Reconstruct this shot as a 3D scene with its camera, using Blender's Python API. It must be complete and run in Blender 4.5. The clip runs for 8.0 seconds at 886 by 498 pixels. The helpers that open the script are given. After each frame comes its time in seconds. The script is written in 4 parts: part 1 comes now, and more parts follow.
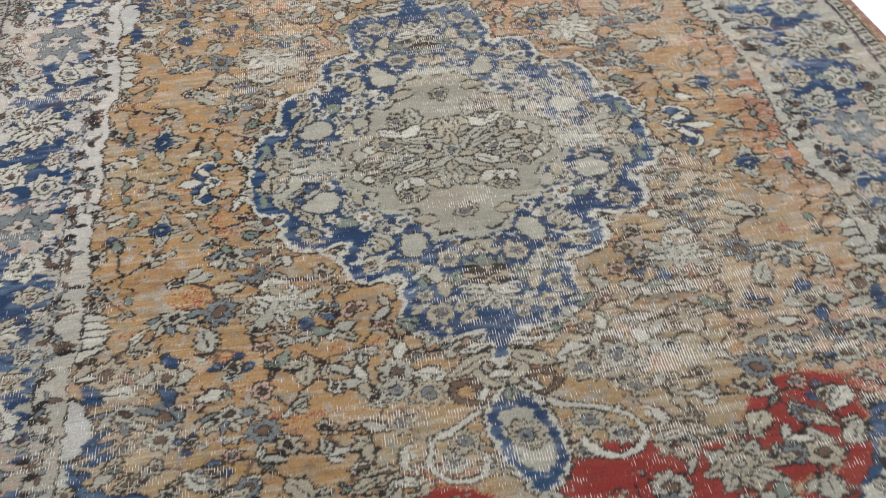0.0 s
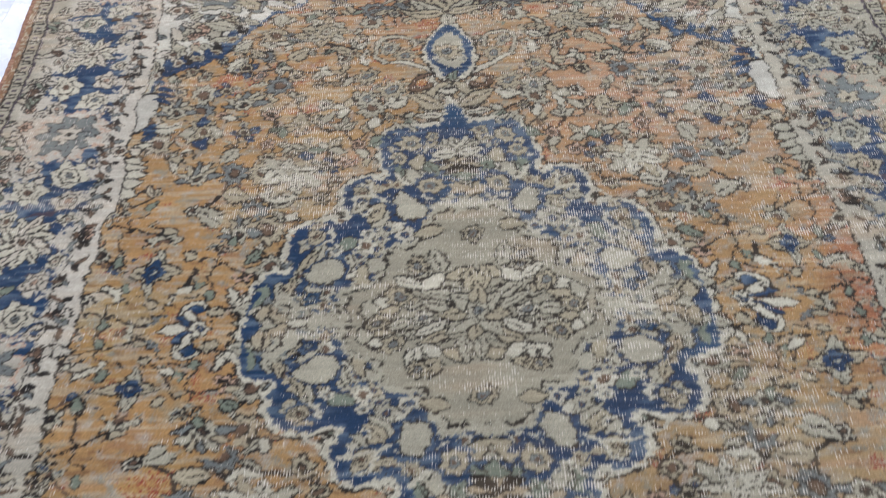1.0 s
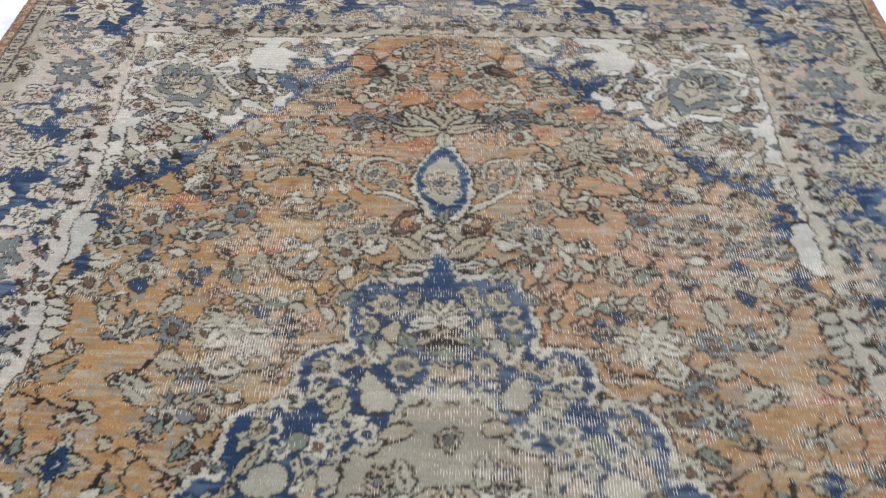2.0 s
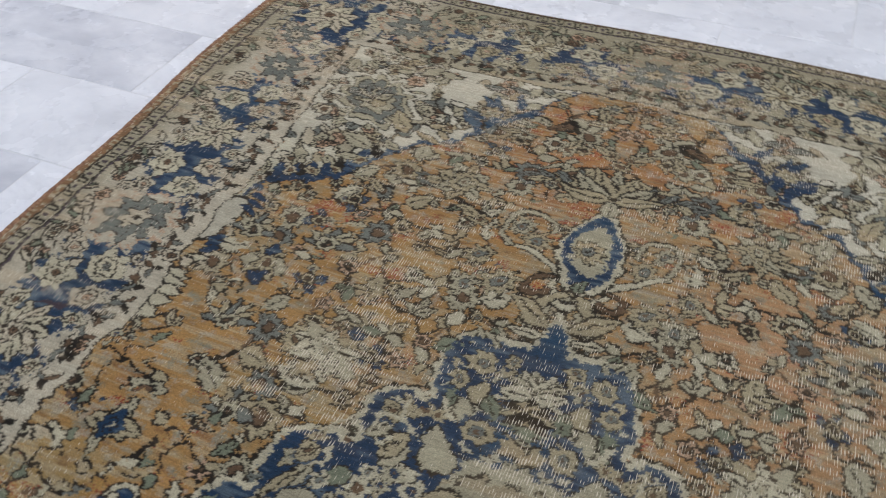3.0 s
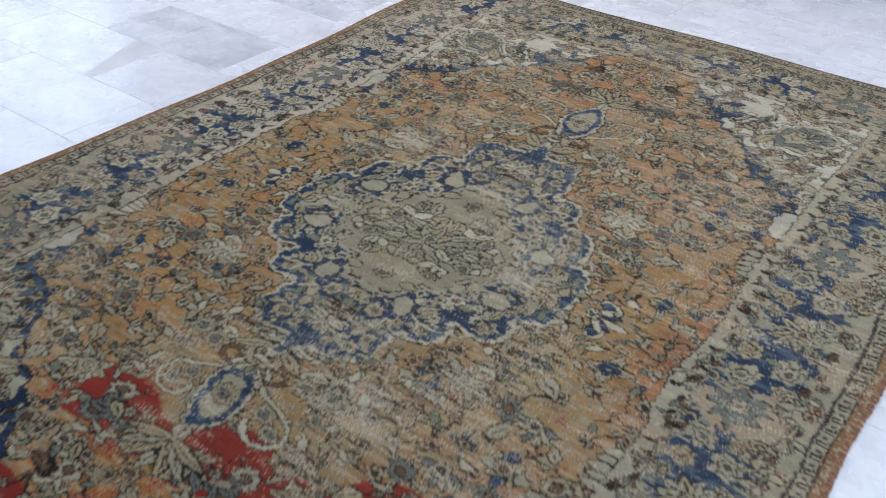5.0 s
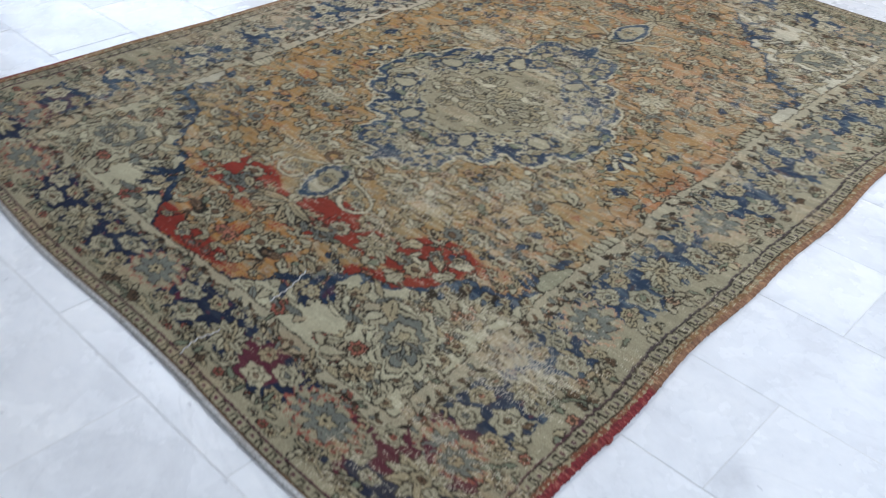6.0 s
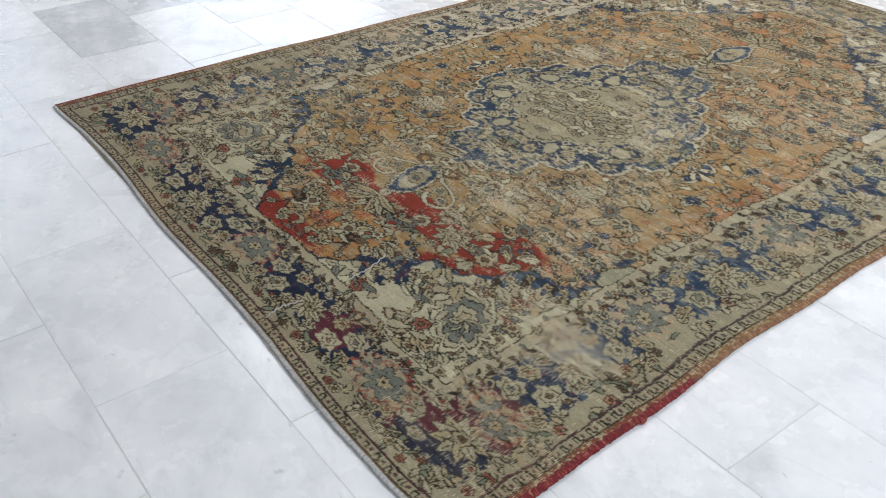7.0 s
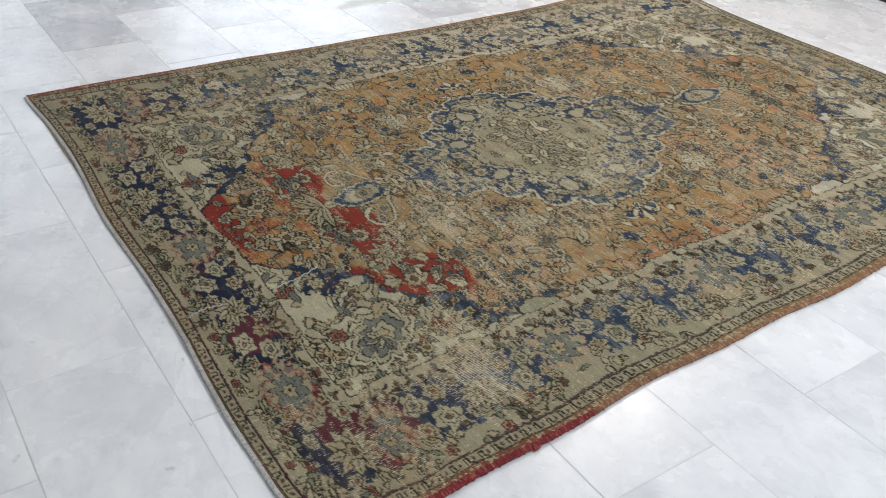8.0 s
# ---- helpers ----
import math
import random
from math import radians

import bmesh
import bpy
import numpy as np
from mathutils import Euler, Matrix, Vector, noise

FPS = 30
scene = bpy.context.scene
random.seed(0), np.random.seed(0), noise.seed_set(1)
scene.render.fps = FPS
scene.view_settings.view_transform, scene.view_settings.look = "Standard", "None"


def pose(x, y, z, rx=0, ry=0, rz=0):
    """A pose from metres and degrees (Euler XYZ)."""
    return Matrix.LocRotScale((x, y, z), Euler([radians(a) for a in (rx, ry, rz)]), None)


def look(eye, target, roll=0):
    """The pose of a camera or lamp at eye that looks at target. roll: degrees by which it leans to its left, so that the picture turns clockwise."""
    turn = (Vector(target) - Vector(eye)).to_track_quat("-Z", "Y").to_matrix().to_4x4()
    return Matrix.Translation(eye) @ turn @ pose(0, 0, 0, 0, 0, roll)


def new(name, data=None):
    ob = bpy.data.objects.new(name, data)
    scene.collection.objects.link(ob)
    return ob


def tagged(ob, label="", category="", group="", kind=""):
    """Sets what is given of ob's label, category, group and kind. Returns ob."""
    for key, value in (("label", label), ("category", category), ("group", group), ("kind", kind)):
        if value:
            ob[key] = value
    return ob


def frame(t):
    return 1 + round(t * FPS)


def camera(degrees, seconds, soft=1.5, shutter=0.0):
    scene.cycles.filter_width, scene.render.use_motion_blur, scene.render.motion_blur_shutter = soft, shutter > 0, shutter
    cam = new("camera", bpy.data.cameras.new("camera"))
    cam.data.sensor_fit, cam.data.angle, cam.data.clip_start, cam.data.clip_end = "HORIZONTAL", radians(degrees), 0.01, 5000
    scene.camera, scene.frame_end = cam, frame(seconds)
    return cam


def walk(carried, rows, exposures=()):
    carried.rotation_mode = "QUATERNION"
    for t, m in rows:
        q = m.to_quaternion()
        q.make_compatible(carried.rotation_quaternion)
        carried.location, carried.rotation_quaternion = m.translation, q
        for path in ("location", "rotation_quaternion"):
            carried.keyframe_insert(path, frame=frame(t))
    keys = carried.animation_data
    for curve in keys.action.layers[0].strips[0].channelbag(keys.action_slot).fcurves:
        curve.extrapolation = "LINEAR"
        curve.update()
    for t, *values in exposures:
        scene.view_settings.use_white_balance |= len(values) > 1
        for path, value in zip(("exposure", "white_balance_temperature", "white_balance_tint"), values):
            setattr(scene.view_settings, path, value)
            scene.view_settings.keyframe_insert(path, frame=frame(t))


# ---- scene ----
cam = camera(52.6, 8.0, soft=1.0, shutter=0.34)
PATH = [
    (0, (-0.169, -1.537, 1.242), (-0.02, -0.195, -0.233), -2.6),
    (0.5, (-0.1, -1.368, 1.232), (-0.052, -0.013, -0.238), -3.1),
    (1, (-0.017, -1.148, 1.225), (-0.048, 0.232, -0.222), -3.8),
    (1.5, (0.031, -0.975, 1.22), (0.022, 0.433, -0.201), -2.3),
    (2, (0.024, -0.725, 1.213), (-0.011, 0.682, -0.207), 0.1),
    (2.2, (0.018, -0.66, 1.219), (-0.078, 0.737, -0.209), 0.4),
    (3.3, (0.306, -0.614, 1.093), (-0.374, 0.777, -0.172), 1.9),
    (3.5, (0.376, -0.674, 1.108), (-0.34, 0.718, -0.137), 2.7),
    (4, (0.575, -0.995, 1.147), (-0.198, 0.394, -0.067), 2.8),
    (4.2, (0.661, -1.134, 1.178), (-0.137, 0.25, -0.025), 3.1),
    (5.3, (1.289, -1.793, 1.287), (0.297, -0.487, 0.144), 1.5),
    (5.5, (1.376, -1.921, 1.27), (0.38, -0.618, 0.125), 1.8),
    (6, (1.622, -2.121, 1.284), (0.544, -0.92, 0.104), 3.4),
    (6.5, (1.843, -2.163, 1.283), (0.61, -1.112, 0.112), 2.2),
    (7, (1.873, -2.135, 1.314), (0.565, -1.135, 0.179), 0.3),
    (7.5, (1.925, -2.058, 1.352), (0.615, -1.024, 0.25), 2.3),
    (8, (2.02, -1.984, 1.343), (0.676, -0.995, 0.24), 4.1),
]
EXPOSURES = [(0, 0.46, 5240, 18), (0.7, 0.38, 5240, 18), (1.5, 0.20, 5200, 19), (2.2, 0.32, 5200, 17), (3.3, -0.46, 5700, 11), (4.2, -0.26, 5550, 10), (5.5, -0.16, 5330, 15), (6.0, 0.06, 5550, 10), (6.5, 0.21, 5900, 10), (7.0, 0.08, 6000, 10), (8.0, -0.07, 6100, 10)]
walk(cam, [(t, look(eye, target, roll)) for t, eye, target, roll in PATH], EXPOSURES)

# ---- light and exposure ----
world = bpy.data.worlds.new("world")
scene.world = world
world.use_nodes = True
wn = world.node_tree.nodes
sky = wn.new("ShaderNodeTexSky")
sky.sky_type = "NISHITA"
sky.sun_disc = False
sky.sun_elevation, sky.sun_rotation = radians(38), radians(200)
world.node_tree.links.new(sky.outputs[0], wn["Background"].inputs[0])
wn["Background"].inputs[1].default_value = 0.10

# room extents
RX0, RX1, RY0, RY1, CEIL = -4.6, 4.2, -4.4, 2.50, 3.1


def area_lamp(name, m, sx, sy, watts, colour):
    data = bpy.data.lights.new(name, "AREA")
    data.shape, data.size, data.size_y, data.energy, data.color = "RECTANGLE", sx, sy, watts, colour
    ob = new(name, data)
    ob.matrix_world = m
    return tagged(ob, kind="structure")


# daylight in the window openings of the west wall
WINDOWS = ((-1.7, 2.0), (1.1, 2.0))
for (wy, ww), watts in zip(WINDOWS, (20, 32)):
    area_lamp("window_light", look((RX0 - 0.05, wy, 1.75), (0, wy, 1.2)), ww, 1.9, watts, (0.90, 0.96, 1.0))
# unseen ceiling lamps, added and tinted to even out the floor and carpet
ADDED_FITTINGS = [(-3.0, 0.45), (-1.2, 1.9), (2.7, 0.9), (3.0, -2.0)]
for (fx, fy), watts, tint in zip(ADDED_FITTINGS, (30, 36, 84, 9), ((0.97, 0.985, 1.0), (1.0, 0.88, 0.77), (0.93, 0.975, 1.0), (0.86, 0.95, 1.0))):
    area_lamp("fill_light", look((fx, fy, CEIL - 0.075), (fx, fy, 0)), 0.28, 1.18, watts, tint)

# ---- materials ----


def lin(r, g, b):
    return tuple((c / 255 / 12.92) if c / 255 <= 0.04045 else ((c / 255 + 0.055) / 1.055) ** 2.4 for c in (r, g, b))


class Mat:
    """A node material, with short ways to add nodes."""

    def __init__(self, name, rough=0.5, metallic=0.0):
        self.mat = bpy.data.materials.new(name)
        self.mat.use_nodes = True
        self.tree = self.mat.node_tree
        self.bsdf = self.tree.nodes["Principled BSDF"]
        self.bsdf.inputs["Roughness"].default_value = rough
        self.bsdf.inputs["Metallic"].default_value = metallic

    def node(self, kind, **inputs):
        n = self.tree.nodes.new(kind)
        for key, value in inputs.items():
            self.put(n, key.replace("_", " "), value)
        return n

    def put(self, n, key, value):
        socket = n.inputs[int(key)] if key.isdigit() else n.inputs[key]
        if isinstance(value, bpy.types.NodeSocket):
            self.tree.links.new(value, socket)
        else:
            socket.default_value = value

    def coords(self, scale=(1, 1, 1), shift=None):
        tc = self.node("ShaderNodeTexCoord")
        mp = self.node("ShaderNodeMapping", Vector=tc.outputs["Object"], Scale=scale)
        if shift is not None:
            self.put(mp, "Location", shift)
        return mp.outputs[0]

    def noise(self, vec, scale, detail=3.0, rough=0.55, distortion=0.0):
        n = self.node("ShaderNodeTexNoise", Vector=vec, Scale=scale, Detail=detail, Roughness=rough, Distortion=distortion)
        return n.outputs[0]

    def ramp(self, fac, stops):
        n = self.node("ShaderNodeValToRGB", Fac=fac)
        e = n.color_ramp.elements
        while len(e) < len(stops):
            e.new(0.5)
        for el, (p, c) in zip(e, stops):
            el.position, el.color = p, (*c, 1) if len(c) == 3 else c
        return n.outputs[0]

    def grey(self, fac, a, b, va=0.0, vb=1.0):
        n = self.node("ShaderNodeMapRange", Value=fac)
        n.inputs["From Min"].default_value, n.inputs["From Max"].default_value = a, b
        n.inputs["To Min"].default_value, n.inputs["To Max"].default_value = va, vb
        return n.outputs[0]

    def math(self, op, a, b=0.0):
        n = self.tree.nodes.new("ShaderNodeMath")
        n.operation = op
        self.put(n, "0", a)
        self.put(n, "1", b)
        return n.outputs[0]

    def mix(self, fac, a, b, mode="MIX"):
        n = self.tree.nodes.new("ShaderNodeMixRGB")
        n.blend_type = mode
        for key, value in (("0", fac), ("1", a), ("2", b)):
            self.put(n, key, (*value, 1) if isinstance(value, tuple) and len(value) == 3 else value)
        return n.outputs[0]

    def bump(self, height, strength, distance):
        n = self.node("ShaderNodeBump", Strength=strength, Distance=distance, Height=height)
        self.put(self.bsdf, "Normal", n.outputs[0])

    def colour(self, value):
        self.put(self.bsdf, "Base Color", (*value, 1) if isinstance(value, tuple) else value)
        return self


def marble_material(name, grey=False):
    m = Mat(name, 0.16)
    info = m.node("ShaderNodeObjectInfo")
    tc = m.node("ShaderNodeTexCoord")
    off = m.node("ShaderNodeCombineXYZ", X=m.math("MULTIPLY", info.outputs["Random"], 37.0), Y=m.math("MULTIPLY", info.outputs["Random"], 91.0), Z=m.math("MULTIPLY", info.outputs["Random"], 13.0))
    add = m.tree.nodes.new("ShaderNodeVectorMath")
    m.put(add, "0", tc.outputs["Object"])
    m.put(add, "1", off.outputs[0])
    v = add.outputs[0]
    stretched = m.node("ShaderNodeMapping", Vector=v, Scale=(1.0, 1.35, 1.0), Rotation=(0, 0, 0.5)).outputs[0]
    cloud = m.noise(stretched, 4.2, 6.0, 0.66, 0.35)
    fine = m.noise(v, 38.0, 4.0, 0.6)
    vein = m.noise(stretched, 2.1, 6.0, 0.6, 1.6)
    ridge = m.math("ABSOLUTE", m.math("SUBTRACT", vein, 0.5))
    veins = m.grey(ridge, 0.0, 0.030, 1.0, 0.0)
    base = m.ramp(cloud, [(0.26, lin(208, 209, 213)), (0.50, lin(228, 229, 232)), (0.72, lin(240, 240, 241))])
    c = m.mix(m.math("MULTIPLY", veins, m.grey(fine, 0.35, 0.7, 0.0, 0.20)), base, lin(166, 168, 174))
    if grey:
        c = m.mix(m.grey(cloud, 0.35, 0.68, 0.75, 0.22), c, lin(176, 178, 186))
    warm = m.grey(m.math("FRACT", m.math("MULTIPLY", info.outputs["Random"], 7.3)), 0.0, 1.0, 0.90, 1.0)
    tone = m.node("ShaderNodeCombineColor", Red=warm, Green=warm, Blue=m.math("ADD", warm, 0.004)).outputs[0]
    c = m.mix(1.0, c, tone, "MULTIPLY")
    pits = m.grey(m.noise(stretched, 26.0, 2.0, 0.5, 0.4), 0.72, 0.78, 0.0, 0.40)
    c = m.mix(pits, c, lin(140, 143, 152))
    m.colour(c)
    m.put(m.bsdf, "Roughness", m.grey(m.noise(v, 9.0, 4.0), 0.3, 0.75, 0.19, 0.36))
    m.bump(m.math("ADD", fine, m.math("MULTIPLY", pits, -2.0)), 0.10, 0.002)
    return m.mat


def pile_material():
    m = Mat("worn_wool_pile", 0.92)
    dye = m.node("ShaderNodeAttribute")
    dye.attribute_name = "dye"
    worn = m.node("ShaderNodeAttribute")
    worn.attribute_name = "wear"
    wear = worn.outputs["Fac"]
    # bare foundation: even warp threads, broken into dashes, in patches drawn out along the weft
    tc = m.node("ShaderNodeTexCoord")
    sep = m.node("ShaderNodeSeparateXYZ", Vector=tc.outputs["Object"])
    drift = m.noise(m.coords((11, 7, 1)), 1.0, 2.0)
    thread = m.math("SINE", m.math("ADD", m.math("MULTIPLY", sep.outputs[0], 1350.0), m.math("MULTIPLY", drift, 7.0)))
    dash = m.noise(m.coords((330, 75, 1)), 1.0, 1.0, 0.5)
    patch = m.noise(m.coords((13, 74, 1)), 1.0, 4.0, 0.68)
    blot = m.noise(m.coords((6, 12, 1), (2.0, 5.0, 0)), 1.0, 4.0, 0.65)
    level = m.math("ADD", m.math("MULTIPLY", m.math("SUBTRACT", patch, 0.5), 0.50), m.math("MULTIPLY", m.math("SUBTRACT", blot, 0.5), 0.45))
    level = m.math("ADD", level, m.math("MULTIPLY", wear, 0.38))
    level = m.math("ADD", level, m.math("ADD", m.math("MULTIPLY", thread, 0.20), m.math("MULTIPLY", m.math("SUBTRACT", dash, 0.5), 0.90)))
    bare = m.grey(level, 0.365, 0.46, 0.0, 0.72)
    # wool: light and dark tufts and lines of knots
    tuft = m.noise(m.coords((420, 420, 1)), 1.0, 2.0, 0.75)
    row = m.noise(m.coords((16, 300, 1), (5.0, 1.0, 0)), 1.0, 3.0, 0.6)
    soil = m.noise(m.coords((5, 7, 1)), 1.0, 5.0, 0.6)
    shade = m.math("MULTIPLY", m.grey(tuft, 0.25, 0.75, 0.66, 1.28), m.grey(row, 0.25, 0.75, 0.80, 1.16))
    shade = m.math("MULTIPLY", shade, m.grey(soil, 0.25, 0.75, 0.88, 1.10))
    tone = m.node("ShaderNodeCombineColor", Red=shade, Green=shade, Blue=shade).outputs[0]
    wool = m.mix(1.0, dye.outputs["Color"], tone, "MULTIPLY")
    wool = m.mix(m.grey(wear, 0.0, 1.0, 0.0, 0.14), wool, lin(178, 154, 114))
    c = m.mix(bare, wool, lin(218, 206, 182))
    m.colour(c)
    m.put(m.bsdf, "Sheen Weight", 0.025)
    m.put(m.bsdf, "Sheen Roughness", 0.45)
    m.put(m.bsdf, "Specular IOR Level", 0.12)
    m.bump(m.math("ADD", m.math("MULTIPLY", tuft, 0.6), m.math("ADD", m.math("MULTIPLY", row, 0.5), m.math("MULTIPLY", bare, -0.8))), 0.65, 0.0028)
    return m.mat


def selvedge_material():
    m = Mat("wrapped_wool_selvedge", 0.9)
    tc = m.node("ShaderNodeTexCoord")
    sep = m.node("ShaderNodeSeparateXYZ", Vector=tc.outputs["Object"])
    wander = m.noise(m.coords((2, 5, 1)), 1.0, 3.0)
    red = m.grey(m.math("ADD", sep.outputs[1], m.math("MULTIPLY", wander, 0.9)), -0.46, -0.40, 1.0, 0.0)
    wool = m.noise(m.coords((60, 210, 60)), 1.0, 3.0, 0.7)
    brown = m.ramp(wool, [(0.3, lin(84, 58, 42)), (0.52, lin(128, 92, 66)), (0.74, lin(182, 146, 108))])
    reds = m.ramp(wool, [(0.3, lin(70, 16, 20)), (0.56, lin(118, 30, 34)), (0.76, lin(180, 128, 108))])
    m.colour(m.mix(red, brown, reds))
    m.bump(wool, 0.8, 0.004)
    return m.mat


def binding_material():
    m = Mat("undyed_cotton_end", 0.95)
    n = m.noise(m.coords((160, 160, 160)), 1.0, 3.0, 0.7)
    long = m.noise(m.coords((7, 7, 7)), 1.0, 3.0)
    c = m.ramp(n, [(0.25, lin(132, 130, 128)), (0.55, lin(186, 185, 184)), (0.8, lin(212, 211, 209))])
    m.colour(m.mix(m.grey(long, 0.45, 0.75, 0.0, 0.45), c, lin(128, 116, 100)))
    m.bump(n, 0.7, 0.003)
    return m.mat


def plain_material(name, a, b, scale=4.0, rough=0.6, bump=0.1):
    m = Mat(name, rough)
    n = m.noise(m.coords(), scale, 5.0, 0.6)
    f = m.noise(m.coords(), scale * 30, 3.0, 0.6)
    m.colour(m.mix(m.grey(n, 0.3, 0.7), a, b))
    m.bump(f, bump, 0.002)
    return m.mat


def glowing(name, colour, strength):
    m = Mat(name, 0.4)
    m.colour((0.8, 0.8, 0.8))
    m.put(m.bsdf, "Emission Color", (*colour, 1))
    m.put(m.bsdf, "Emission Strength", strength)
    return m.mat


MARBLE = marble_material("white_marble")
GREY_MARBLE = marble_material("grey_clouded_marble", True)
PILE = pile_material()
SELVEDGE = selvedge_material()
BINDING = binding_material()
BACKING = plain_material("cotton_backing", lin(150, 138, 116), lin(120, 108, 90), 9, 0.95, 0.4)
GROUT = plain_material("grey_grout", lin(190, 190, 192), lin(222, 222, 221), 5, 0.7, 0.3)
PLASTER = plain_material("white_wall_paint", lin(214, 211, 206), lin(226, 224, 219), 2, 0.75, 0.08)
BEIGE = plain_material("beige_wall_paint", lin(178, 164, 148), lin(192, 180, 165), 2, 0.75, 0.08)
DARK_STRIP = plain_material("dark_brown_strip", lin(46, 40, 38), lin(66, 57, 52), 6, 0.45, 0.1)
WHITE_METAL = plain_material("white_enamel", lin(225, 225, 224), lin(235, 235, 234), 3, 0.35, 0.03)
DIFFUSER = glowing("lit_diffuser", (1.0, 0.96, 0.9), 6.0)
FRAME_PAINT = plain_material("grey_window_frame", lin(160, 160, 158), lin(178, 178, 175), 5, 0.4, 0.05)
GLASS = Mat("window_glass", 0.02)
GLASS.put(GLASS.bsdf, "Transmission Weight", 1.0)
GLASS.put(GLASS.bsdf, "IOR", 1.45)
GLASS = GLASS.mat

# ---- mesh helpers ----


def part(name, bm, material, parent=None, label="", kind=""):
    me = bpy.data.meshes.new(name)
    bm.to_mesh(me)
    bm.free()
    me.materials.append(material)
    ob = new(name, me)
    ob.parent = parent
    return tagged(ob, label=label, kind=kind)


def box(bm, x0, x1, y0, y1, z0, z1, bevel=0.0):
    made = bmesh.ops.create_cube(bm, size=1.0, matrix=Matrix.Translation(((x0 + x1) / 2, (y0 + y1) / 2, (z0 + z1) / 2)) @ Matrix.Diagonal((x1 - x0, y1 - y0, z1 - z0, 1)))
    if bevel:
        edges = {e for v in made["verts"] for e in v.link_edges}
        bmesh.ops.bevel(bm, geom=list(edges), offset=bevel, segments=1, affect="EDGES")
    return bm


def boxed(*a, **k):
    return box(bmesh.new(), *a, **k)


# ---- room ----
T = 0.2
part("wall_east", boxed(RX1, RX1 + T, RY0 - T, RY1 + T, -0.02, CEIL), PLASTER, kind="structure")
part("wall_north", boxed(RX0, RX1, RY1, RY1 + T, -0.02, CEIL), BEIGE, kind="structure")
part("wall_south", boxed(RX0, RX1, RY0 - T, RY0, -0.02, CEIL), PLASTER, kind="structure")
west = bmesh.new()
cuts = [RY0 - T] + [e for wy, ww in WINDOWS for e in (wy - ww / 2, wy + ww / 2)] + [RY1 + T]
for n in range(0, len(cuts), 2):
    box(west, RX0 - T, RX0, cuts[n], cuts[n + 1], -0.02, CEIL)
for wy, ww in WINDOWS:
    box(west, RX0 - T, RX0, wy - ww / 2, wy + ww / 2, -0.02, 0.8)
    box(west, RX0 - T, RX0, wy - ww / 2, wy + ww / 2, 2.7, CEIL)
part("wall_west", west, PLASTER, kind="structure")
part("ceiling", boxed(RX0 - T, RX1 + T, RY0 - T, RY1 + T, CEIL, CEIL + 0.15), PLASTER, kind="structure")
# dark strip, stands in for an unidentified dark thing by the north wall
part("dark_strip", boxed(RX0, RX1, RY1 - 0.016, RY1 - 0.002, 0.0, 0.16, bevel=0.003), DARK_STRIP, kind="structure")
for number, (wy, ww) in enumerate(WINDOWS, 1):
    win = tagged(new(f"window_{number}"), "plain glazed window in a white wall", "window", kind="structure")
    win.location = (RX0 - 0.1, wy, 0.8)
    fr = bmesh.new()
    for y0, y1, z0, z1 in ((-ww / 2, -ww / 2 + 0.06, 0, 1.9), (ww / 2 - 0.06, ww / 2, 0, 1.9), (-ww / 2 + 0.06, ww / 2 - 0.06, 0, 0.06), (-ww / 2 + 0.06, ww / 2 - 0.06, 1.84, 1.9), (-0.03, 0.03, 0.06, 1.84)):
        box(fr, -0.09, -0.03, y0, y1, z0, z1)
    part("window_frame", fr, FRAME_PAINT, win)
    for y0, y1 in ((-ww / 2 + 0.06, -0.03), (0.03, ww / 2 - 0.06)):
        pane = part("pane", boxed(-0.063, -0.057, y0, y1, 0.06, 1.84), GLASS, win)
        pane.visible_shadow = False
# bodies for the added, unseen ceiling lamps
for fx, fy in ADDED_FITTINGS:
    lamp = tagged(new("added_ceiling_light"), "white batten fitting, unseen, added on the ceiling as fill light", "ceiling light", "ceiling lights")
    lamp.location = (fx, fy, CEIL)
    part("housing", boxed(-0.16, 0.16, -0.62, 0.62, -0.045, -0.001, bevel=0.006), WHITE_METAL, lamp)
    part("diffuser", boxed(-0.14, 0.14, -0.6, 0.6, -0.068, -0.046, bevel=0.006), DIFFUSER, lamp, "lit opal diffuser")

# ---- carpet: the woven design ----
# design space: u from the long axis outwards, s along the length from the medallion's middle
U_EDGE, S_EDGE, STEP = 1.08, 1.655, 0.002
NU, NS = int(U_EDGE / STEP) + 14, int(2 * S_EDGE / STEP) + 14
FIELD, CREAM, KHAKI, NAVY, INK, GREY, STONE, RED, PALE, BROWN, BORDER, SALMON, TEAL, SPANDREL, GUARD, PLUM = range(16)
uu, ss = np.meshgrid(np.arange(NU) * STEP, np.arange(NS) * STEP - S_EDGE)
design = np.full((NS, NU), FIELD, np.uint8)
rng = np.random.default_rng(7)


def lattice(nx, ny, w, h, seed):
    """Smooth value noise, 0 to 1, on a grid of h x w with nx x ny cells."""
    g = np.random.default_rng(seed).random((ny + 2, nx + 2))
    x, y = np.linspace(0, nx - 1e-6, w), np.linspace(0, ny - 1e-6, h)
    ix, iy = x.astype(int), y.astype(int)
    fx, fy = x - ix, y - iy
    fx, fy = fx * fx * (3 - 2 * fx), (fy * fy * (3 - 2 * fy))[:, None]
    a, b = g[iy][:, ix], g[iy][:, ix + 1]
    c, d = g[iy + 1][:, ix], g[iy + 1][:, ix + 1]
    return (a * (1 - fx) + b * fx) * (1 - fy) + (c * (1 - fx) + d * fx) * fy


jag = lattice(160, 480, NU, NS, 3)
jag2 = lattice(60, 180, NU, NS, 4)


